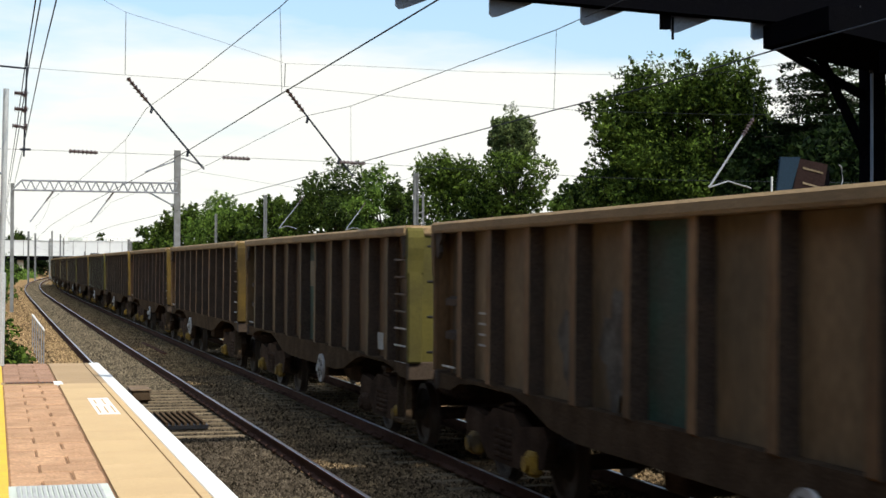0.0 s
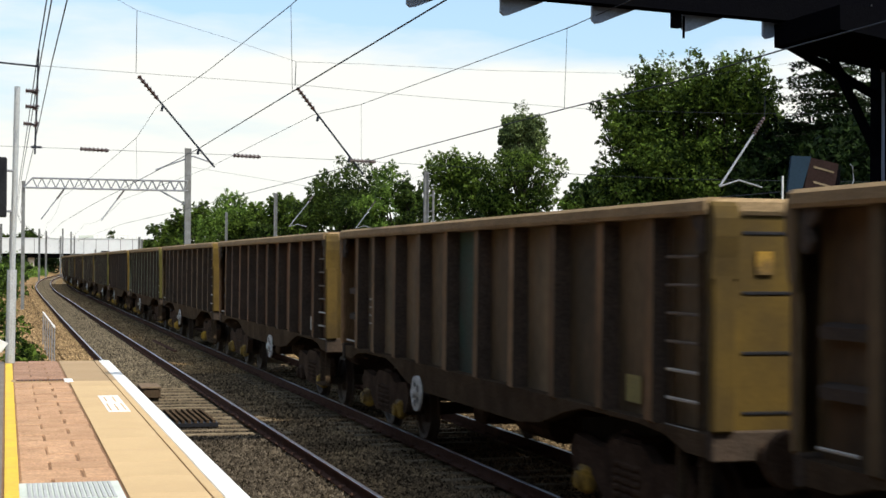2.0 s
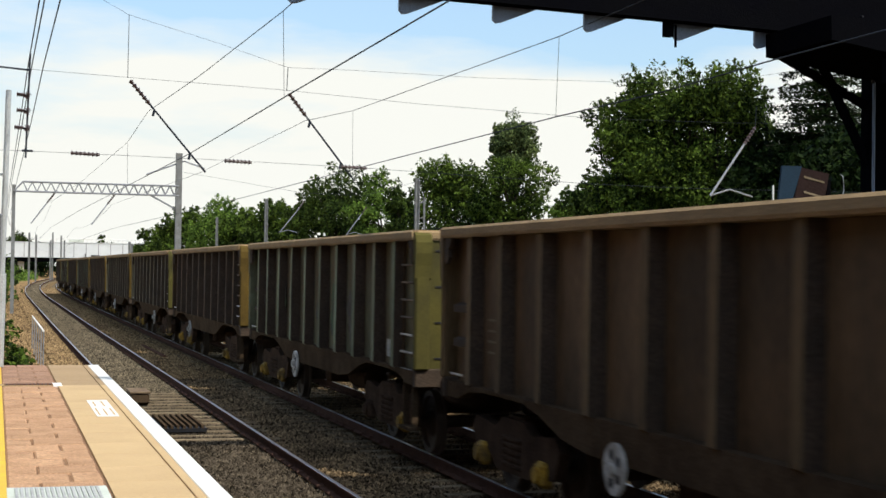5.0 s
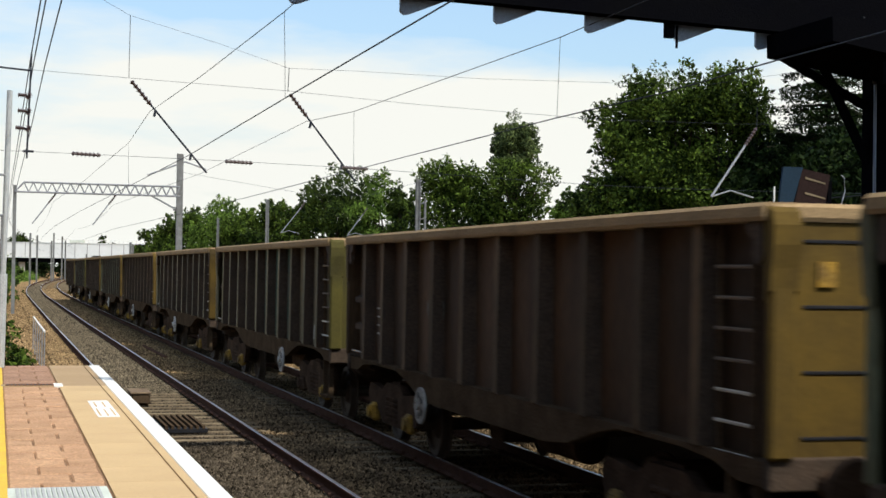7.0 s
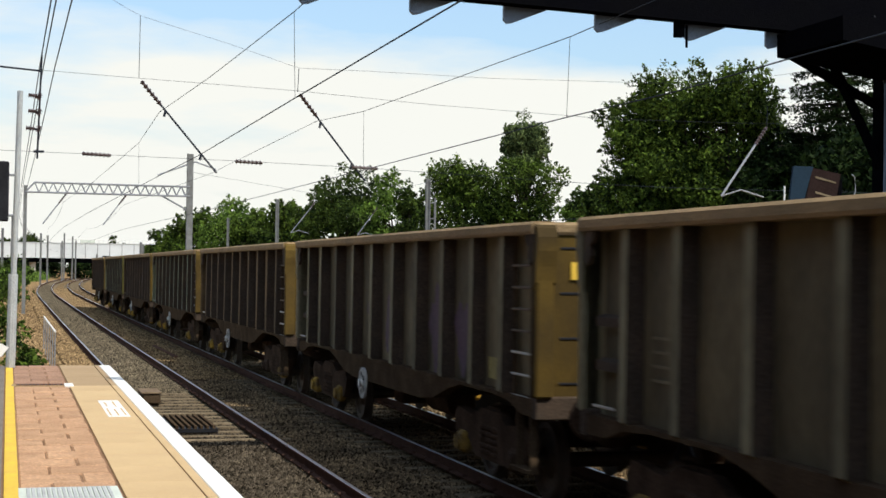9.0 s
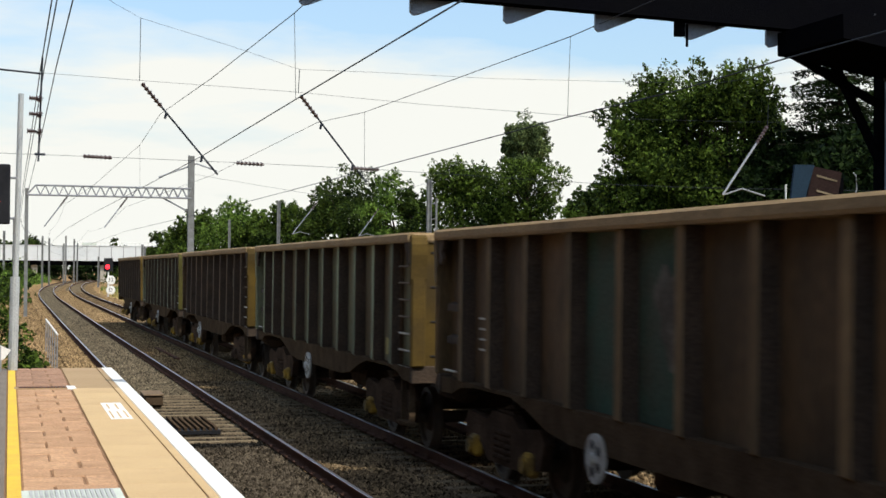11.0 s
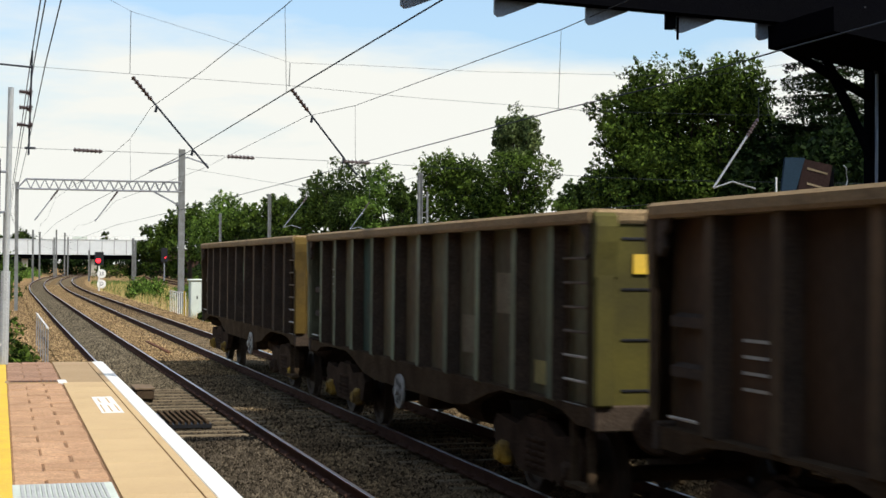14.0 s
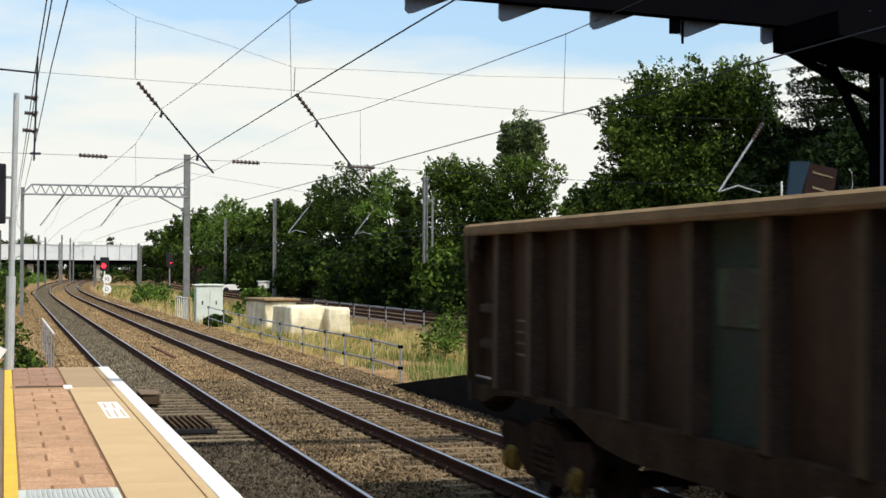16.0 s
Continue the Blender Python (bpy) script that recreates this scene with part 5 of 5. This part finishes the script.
part("abutment", box(31, 60, -1, 9, -0.6, 5.5), M["brick"], rb)
part("abutment", box(-60, -7, -1, 9, -0.6, 5.5), M["brick"], rb)
hut = thing("relay_box", "small white trackside relay box on a post", "box", at=pose(24.3, 152.0, -0.3))
part("post", box(-0.3, 0.3, -0.2, 0.2, -0.2, 0.9), M["concrete"], hut)
part("case", box(-0.5, 0.5, -0.4, 0.4, 0.9, 1.5, 0.03), M["white_paint"], hut)
part("roof", box(-0.6, 0.6, -0.5, 0.5, 1.5, 1.6, 0.02), M["white_paint"], hut)


def parked_car(x, y, turn, material, label):
    """A small hatchback, far off."""
    car = thing("parked_car", label, "car", "cars beyond the far tracks", at=pose(x, y, -0.35, 0, 0, turn))
    part("body", prism([(-2.0, 0.3), (2.0, 0.3), (2.05, 0.75), (1.2, 0.95), (-1.9, 1.0), (-2.05, 0.7)], "x", -0.85, 0.85), material, car)
    part("cabin", prism([(-1.75, 0.98), (1.0, 0.94), (0.35, 1.45), (-1.3, 1.48)], "x", -0.72, 0.72), M["black"], car, "dark glazed cabin")
    part("roof", box(-0.68, 0.68, -1.25, 0.3, 1.47, 1.52), material, car)
    for sx in (-0.8, 0.8):
        for sy in (-1.25, 1.3):
            part("wheel", bar((sx - 0.09, sy, 0.31), (sx + 0.09, sy, 0.31), 0.31, 14), M["black"], car)
    return car


parked_car(26.6, 186.0, 80, M["white_paint"], "white hatchback parked beyond the far tracks")
parked_car(29.0, 190.0, 95, M["galv"], "silver hatchback parked beyond the far tracks")

# ---- plants ----


def blades(rng, p, out, size):
    """Four-cornered leaf blades at the points p, facing roughly out."""
    n = out + rng.normal(size=p.shape) * 0.55
    n /= np.linalg.norm(n, axis=1, keepdims=True)
    a = np.cross(n, rng.normal(size=p.shape))
    a /= np.linalg.norm(a, axis=1, keepdims=True)
    b = np.cross(n, a)
    s = size * rng.uniform(0.6, 1.4, (len(p), 1))
    return np.stack([p - a * s, p + b * s * 0.5, p + a * s, p - b * s * 0.5], 1).reshape(-1, 3)


def leaf_cloud(rng, blobs, count, size):
    """Leaf blades: a dense body over a set of blobs (centre, radii) and many small ragged sprays on its outside."""
    centre, radii = np.array([b[0] for b in blobs]), np.array([b[1] for b in blobs])
    w = radii[:, 0] * radii[:, 1]
    body = int(count * 0.5)
    pick = rng.choice(len(blobs), body, p=w / w.sum())
    d = rng.normal(size=(body, 3))
    d /= np.linalg.norm(d, axis=1, keepdims=True)
    p1 = centre[pick] + d * radii[pick] * (0.96 - 0.5 * rng.random((body, 1)) ** 1.5)
    made = [blades(rng, p1, d * 0.7, size * 1.15)]
    rest = count - body
    sprays = max(10, rest // 26)
    pick = rng.choice(len(blobs), sprays, p=w / w.sum())
    d = rng.normal(size=(sprays, 3))
    d[:, 2] += 0.3
    d /= np.linalg.norm(d, axis=1, keepdims=True)
    root = centre[pick] + d * radii[pick] * 0.9
    long = radii[pick, :1] * rng.uniform(0.12, 0.42, (sprays, 1))
    own = rng.choice(sprays, rest)
    u = rng.random((rest, 1))
    p2 = root[own] + d[own] * long[own] * u + rng.normal(size=(rest, 3)) * long[own] * 0.30 * (1.15 - u)
    made.append(blades(rng, p2, d[own] * 0.5, size))
    return np.concatenate(made)


def quads_mesh(name, pts, material):
    me = bpy.data.meshes.new(name)
    k = len(pts) // 4
    me.from_pydata(pts.tolist(), [], np.arange(k * 4).reshape(-1, 4).tolist())
    me.materials.append(material)
    return me


def tree(name, x, y, h, wide, leaf, seed, label, count=9000, size=0.16, low=0.12, group="trees along the cutting", z0=None, parts_n=14, flat=0.0, puff=1.0):
    """A tapered trunk with limbs and a ragged crown of many leaves."""
    rng = np.random.default_rng(seed)
    x = x + bend(min(y, 400))
    w = x - bend(min(y, 400))
    z = -0.42 + (min(4.5, (w - 27) * 0.55) if w > 27 else 0) if z0 is None else z0
    t = thing(name, label, "tree" if "tree" in name else "shrub", group, at=pose(x, y, z - 0.1))
    h = h - z
    wood = bmesh.new()
    bm_bar(wood, (0, 0, 0), (0, 0, h * 0.5), 0.028 * h, 8, 0.015 * h)
    blobs = []
    for i in range(parts_n):
        a, u = rng.uniform(0, 6.28), rng.uniform(low + 0.12, 0.88)
        reach = wide * 0.5 * math.sqrt(max(0.05, 1 - (1.5 * u - 0.65) ** 2)) * rng.uniform(0.25, 0.80)
        c = (reach * math.cos(a), reach * math.sin(a), h * u)
        r = wide * rng.uniform(0.14, 0.25) * puff
        blobs.append((c, (r * (1.5 if flat else 1), r * (1.5 if flat else 1), r * (flat or rng.uniform(0.65, 1.0)))))
        bm_bar(wood, (0, 0, h * min(0.48, u * 0.5)), c, 0.010 * h, 5, 0.003 * h)
    for i in range(7):
        a, u = rng.uniform(0, 6.28), rng.uniform(0.5, 0.97)
        reach = wide * 0.42 * rng.uniform(0.5, 1.1) * (1.25 - u)
        blobs.append(((reach * math.cos(a), reach * math.sin(a), h * u), (wide * 0.09, wide * 0.09, h * 0.08)))
    part("trunk", wood, M["bark"], t, "brown trunk and limbs")
    crown = new("crown", quads_mesh("crown", leaf_cloud(rng, blobs, count, size), leaf))
    crown.parent = t
    return t


def conifer(x, y, top, wide, seed, label):
    """A dark conifer: a straight trunk and level, drooping boughs in tiers with sky between them."""
    rng = np.random.default_rng(seed)
    z = -0.42 + min(4.5, (x - 27) * 0.55)
    t = thing("tree", label, "tree", "trees along the cutting", at=pose(x, y, z - 0.1))
    h = top - z
    wood = bmesh.new()
    bm_bar(wood, (0, 0, 0), (0, 0, h), 0.02 * h, 8, 0.004 * h)
    pts = []
    tiers = 17
    for i in range(tiers):
        u = 0.18 + 0.80 * i / (tiers - 1)
        for j in range(8):
            a = j * math.tau / 8 + i * 0.9 + rng.uniform(-0.25, 0.25)
            reach = wide * 0.5 * (1.08 - 0.75 * u) * rng.uniform(0.75, 1.15)
            z0 = h * u + rng.uniform(-0.15, 0.15)
            tip = (reach * math.cos(a), reach * math.sin(a), z0 + reach * rng.uniform(-0.22, 0.06))
            bm_bar(wood, (0, 0, z0), tip, 0.035, 4, 0.008)
            k = 230
            v = rng.random((k, 1)) ** 0.7
            p = np.array([[0, 0, z0]]) * (1 - v) + np.array([tip]) * v
            side = np.array([[-math.sin(a), math.cos(a), 0.0]])
            p = p + side * rng.normal(size=(k, 1)) * 0.30 * (0.4 + v) + rng.normal(size=(k, 3)) * np.array([[0.05, 0.05, 0.06]]) - np.array([[0, 0, 1]]) * np.abs(rng.normal(size=(k, 1))) * 0.12
            pts.append(blades(rng, p, np.tile(np.array([[0, 0, 1.0]]), (k, 1)), 0.085))
    part("trunk", wood, M["bark"], t, "brown trunk and level boughs")
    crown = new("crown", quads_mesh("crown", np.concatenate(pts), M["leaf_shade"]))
    crown.parent = t
    return t


# the bank: x and y of the trunk, height of the top, width of the crown
tree("tree", 29.45, 68.5, 11.2, 6.5, M["leaf_mid"], 1, "large leafy green tree on the bank", 60000, 0.085, 0.0, parts_n=34, puff=0.95)
tree("tree", 30.45, 67.0, 12.55, 6.1, M["leaf_mid"], 43, "large leafy green tree on the bank", 42000, 0.085, 0.0, parts_n=28, puff=0.95)
tree("tree", 31.75, 65.0, 12.55, 5.8, M["leaf_mid"], 41, "tall leafy green tree on the bank", 36000, 0.085, 0.0, parts_n=26)
conifer(34.19, 60.0, 14.6, 7.0, 3, "dark conifer with tiered drooping branches on the bank")
tree("tree", 33.5, 53.0, 9.6, 8.0, M["leaf_shade"], 33, "tree behind the opposite platform, shade put in its leaf colour", 12000, 0.16, 0.0)
tree("tree", 31.0, 46.0, 8.0, 8.0, M["leaf_shade"], 34, "tree behind the opposite platform, shade put in its leaf colour", 10000, 0.16, 0.0)
tree("tree", 34.72, 104.0, 13.8, 4.1, M["leaf_grey"], 4, "slender grey-green tree above the scrub", 22000, 0.085, 0.5, parts_n=60, puff=0.72)
tree("tree", 30.30, 80.0, 7.5, 4.3, M["leaf_light"], 5, "bright green scrubby tree on the bank", 14000, 0.1, 0.0)
tree("tree", 29.88, 76.0, 7.44, 4.31, M["leaf_dark"], 35, "dark green tree on the bank", 9000, 0.11, 0.0)
tree("tree", 29.11, 100.5, 10.2, 6.99, M["leaf_mid"], 6, "broad leafy green tree on the bank", 34000, 0.095, 0.0, parts_n=36, puff=0.9)
tree("tree", 32.37, 97.0, 10.3, 6.80, M["leaf_mid"], 36, "leafy green tree on the bank", 28000, 0.095, 0.0, parts_n=30, puff=0.9)
tree("tree", 29.00, 112.0, 8.87, 4.32, M["leaf_dark"], 7, "dark green tree on the bank", 12000, 0.13, 0.0)
tree("tree", 29.95, 123.0, 10.45, 5.88, M["leaf_light"], 8, "pale green willow-like tree on the bank", 20000, 0.115, 0.0, parts_n=28, puff=0.85)
tree("tree", 30.2, 142.0, 12.6, 9.3, M["leaf_dark"], 9, "tall dark green tree on the bank", 26000, 0.13, 0.0, parts_n=34, puff=0.9)
tree("tree", 28.77, 155.0, 9.69, 5.75, M["leaf_mid"], 10, "leafy green tree on the bank", 9000, 0.16, 0.0)
tree("tree", 28.72, 168.0, 10.47, 6.42, M["leaf_mid"], 12, "rounded green tree on the bank", 11000, 0.16, 0.0)
tree("tree", 28.72, 188.0, 9.63, 6.86, M["leaf_dark"], 11, "dark green tree on the bank", 8000, 0.18, 0.0)
tree("tree", 28.99, 222.0, 12.38, 12.04, M["leaf_light"], 13, "broad light green tree on the bank", 18000, 0.18, 0.0, parts_n=30, puff=0.85)
tree("tree", 29.00, 205.0, 10.14, 6.52, M["leaf_mid"], 14, "leafy green tree on the bank", 8000, 0.2, 0.0)
tree("tree", 25.31, 250.0, 11.94, 9.48, M["leaf_mid"], 15, "green tree on the bank", 9000, 0.22, 0.0)
tree("tree", 22.81, 280.0, 11.35, 9.66, M["leaf_mid"], 16, "distant green tree on the bank", 8000, 0.25, 0.0)
tree("tree", 20.44, 305.0, 10.28, 7.38, M["leaf_dark"], 17, "distant dark tree beside the bridge", 6000, 0.26, 0.0)
for i, (x, y, h, w) in enumerate(((24.5, 395, 9.8, 9), (5, 400, 10.4, 9), (-1, 380, 9, 8))):
    tree("tree", x - bend(min(y, 400)), y, h, w, M["leaf_dark"], 40 + i, "distant tree beyond the road bridge", 4000, 0.35, 0.0, "trees beyond the bridge", z0=-0.4)
# added shrubs, leaf colour set to stand for the dark under the bridge
for i in range(6):
    tree("shrub", -6 + 7.0 * i - bend(352), 352, 4.2, 9.5, M["leaf_shade"], 90 + i, "shade-coloured hedge added to fill the dark under the road bridge", 3000, 0.3, -0.05, "hedge beyond the bridge", z0=-0.4, parts_n=10)
# thicket in the leaf colour that has the shade painted in
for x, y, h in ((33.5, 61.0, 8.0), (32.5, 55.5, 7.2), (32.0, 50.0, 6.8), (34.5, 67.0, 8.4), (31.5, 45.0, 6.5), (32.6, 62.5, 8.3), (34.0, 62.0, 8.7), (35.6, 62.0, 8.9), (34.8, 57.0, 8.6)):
    tree("shrub", x, y, h, 6.5, M["leaf_shade"], int(y * 3), "dense thicket behind the opposite platform, shade put in its leaf colour", 9000, 0.14, -0.05, "dark thicket", parts_n=14)
# scrub at the foot of the bank, mostly in the shade-darkened leaf colour
for i in range(16):
    y = 56 + i * 9.5
    tree("shrub", 27.2 + (i * 7 % 3) * 0.6, y, 3.3 + (i * 5 % 4) * 0.5, 7.5, M["leaf_bank_shade"] if i % 4 else M["leaf_mid"], 60 + i, "dark brambly scrub on the bank", 5000, 0.2, -0.05, "scrub on the bank", parts_n=10)


def undergrowth():
    """A ragged carpet of bramble and ivy over the cutting's slope, shade put into its leaf colour."""
    rng = np.random.default_rng(77)
    k = 70000
    y = 36 + 290 * rng.random(k) ** 1.5
    off = np.array([bend(v) for v in y])
    w = rng.uniform(26.2, 37.5, k)
    z = -0.42 + np.clip((w - 27) * 0.55, 0, 4.5)
    lump = 0.55 + 0.45 * np.sin(y * 0.45 + 2 * np.sin(w)) + 0.35 * np.sin(y * 1.3 + w * 2)
    p = np.stack([w + off, y, z + np.maximum(0.05, lump) * (0.6 + 0.5 * rng.random(k))], -1)
    out = np.tile(np.array([[-0.5, -0.2, 0.8]]), (k, 1))
    return tagged(new("bank_undergrowth", quads_mesh("bank_undergrowth", blades(rng, p, out, 0.2), M["leaf_bank_shade"])), "bramble and ivy covering the slope of the cutting, shade put in its colour", "undergrowth", kind="stuff")


undergrowth()


def verge():
    """Weeds and low bramble outside the curve, beyond a bare strip of cess."""
    rng = np.random.default_rng(78)
    k = 30000
    y = 70 + 255 * rng.random(k)
    off = np.array([bend(v) for v in y])
    w = -0.4 - 8.0 * rng.random(k) ** 1.3
    lump = 0.5 + 0.5 * np.sin(y * 0.35 + 1.5 * np.sin(w)) + 0.3 * np.sin(y * 1.1 + w * 2)
    keep = (lump > 0.15) & (w < -1.6 + 1.2 * np.clip((y - 110) / 60, 0, 1) + 0.5 * np.sin(y * 0.21))
    base = -0.42 + np.minimum(0.8, -w * 0.2)
    p = np.stack([w + off, y, base + np.maximum(0.05, lump) * (0.2 + 1.1 * rng.random(k))], -1)[keep]
    out = np.tile(np.array([[0.3, -0.5, 0.8]]), (len(p), 1))
    return tagged(new("verge_weeds", quads_mesh("verge_weeds", blades(rng, p, out, 0.17), M["leaf_light"])), "sunlit green weeds and bramble beside the curve", "undergrowth", kind="stuff")


verge()
# weeds on the cess and beside the platform
for i, (x, y, h, w, mt, z) in enumerate(((0.62, 30, 0.95, 1.3, "leaf_light", -0.4), (0.25, 31.5, 1.5, 1.2, "leaf_mid", -0.4), (0.95, 32, 0.6, 0.9, "leaf_light", -0.4), (0.3, 38, 1.7, 1.4, "leaf_mid", -0.4), (-0.3, 44, 2.2, 2.0, "leaf_mid", -0.4), (-0.8, 55, 2.6, 2.6, "leaf_dark", -0.4), (-1.7, 150, 2.4, 5, "leaf_light", -0.4), (-1.8, 215, 2.6, 6, "leaf_mid", -0.4), (-2.0, 262, 2.8, 6, "leaf_light", -0.4), (12.8, 300, 2.4, 7, "leaf_mid", -0.4), (-1.3, 70, 2.6, 4, "leaf_mid", -0.3), (-1.2, 110, 3.4, 6, "leaf_dark", -0.3),
        (-2.5, 140, 3.2, 8, "leaf_light", -0.3), (-2.2, 175, 2.0, 6, "leaf_light", -0.4), (-2.6, 235, 2.4, 7, "leaf_mid", -0.4), (-3, 200, 3.4, 9, "leaf_mid", -0.3), (11.0, 128, 1.2, 3.2, "leaf_light", -0.4), (13.2, 118, 1.2, 3.6, "leaf_light", -0.4), (12.2, 140, 1.3, 4, "leaf_light", -0.4), (15.5, 130, 1.3, 4, "leaf_light", -0.4), (10.3, 78.5, 0.6, 1.6, "leaf_mid", -0.4), (13.5, 48, 1.5, 3.0, "leaf_light", -0.4), (15.6, 52, 1.8, 4.0, "leaf_mid", -0.4), (14.8, 97, 1.6, 2.6, "leaf_light", -0.4))):
    tree("shrub", x, y, h + z, w, M[mt], 100 + i, "green weeds and bramble beside the line", 1800 if y < 60 else 1500, 0.05 if y < 60 else 0.13, 0.0, "line-side weeds", z0=z, parts_n=8)


def grass_patch(name, x0, x1, y0, y1, count, tall, material, label, seed):
    """Thin blades standing on the ground."""
    rng = np.random.default_rng(seed)
    x, y = rng.uniform(x0, x1, count), rng.uniform(y0, y1, count)
    keep = np.sin(x * 1.7 + 2.3 * np.sin(y * 0.37)) + np.sin(y * 0.9 + 1.9 * np.sin(x * 0.83 + seed)) + rng.normal(size=count) * 0.6 > 0.1
    x, y = x[keep], y[keep]
    k = len(x)
    h = tall * rng.uniform(0.35, 1.0, k)
    a, lean = rng.uniform(0, 6.28, k), rng.uniform(0, 0.35, k) * h
    w = 0.006 + 0.00012 * y
    dx, dy = np.cos(a) * w, np.sin(a) * w
    lx, ly = np.cos(a * 3) * lean, np.sin(a * 3) * lean
    z = np.full(k, -0.44)
    x = x + np.array([bend(v) for v in y])
    pts = np.stack([np.stack([x - dx, y - dy, z], -1), np.stack([x + dx, y + dy, z], -1), np.stack([x + lx + dx * 0.3, y + ly, z + h], -1), np.stack([x + lx - dx * 0.3, y + ly, z + h], -1)], 1).reshape(-1, 3)
    return tagged(new(name, quads_mesh(name, pts, material)), label, "grass", kind="stuff")


grass_patch("dry_grass", 9.8, 17.0, 46, 82, 26000, 0.40, M["straw"], "tall straw-coloured dry grass beside the track", 21)
grass_patch("green_grass", 10.2, 17.5, 38, 82, 26000, 0.36, M["grass"], "green grass tufts beside the track", 22)
grass_patch("dry_grass", 9.4, 17.0, 80, 200, 9000, 0.6, M["straw"], "dry grass beside the curve", 23)
grass_patch("green_grass", 9.8, 17.0, 80, 230, 9000, 0.7, M["grass"], "green grass beside the curve", 25)
grass_patch("green_grass", -4.0, 0.6, 28, 60, 3500, 0.4, M["grass"], "weedy grass between fence and track", 24)


# ---- what moves ----


def place_on_line(s):
    """The pose of a wagon whose centre is s metres along the line."""
    d = (bend(s + 4.5) - bend(s - 4.5)) / 9.0
    return pose(X2 + (bend(s + 4.5) + bend(s - 4.5)) / 2, s, 0, 0, 0, -math.degrees(math.atan(d)))


def front_of_last(t):
    """Where the front of the last wagon is: the train picks up a little, then slackens, with a slight surge from second to second."""
    tick = 0.204 if round(t * 2) % 2 else -0.204
    return 197.888 - 11.7023 * t - 0.056048 * t ** 2 + 0.0018953 * t ** 3 + tick


def motions():
    """The train rolls towards and past the platform at a steady speed; its wheels turn with it."""
    for k, w in WAGONS:
        rows = []
        for i in range(33):
            t = i * 0.5
            s = front_of_last(t) - PITCH * k - FRONT
            rows.append((t, place_on_line(s)))
        walk(w, rows)
    turn_rate = math.degrees(SPEED / 0.46)
    first = WHEELSETS[0]
    walk(first, [(i / 30.0, pose(0, 0, 0, turn_rate * i / 30.0, 0, 0)) for i in range(0, 481)])
    for ws in WHEELSETS[1:]:
        ws.rotation_mode = "QUATERNION"
        keys = ws.animation_data_create()
        keys.action = first.animation_data.action
        keys.action_slot = first.animation_data.action_slot


motions()
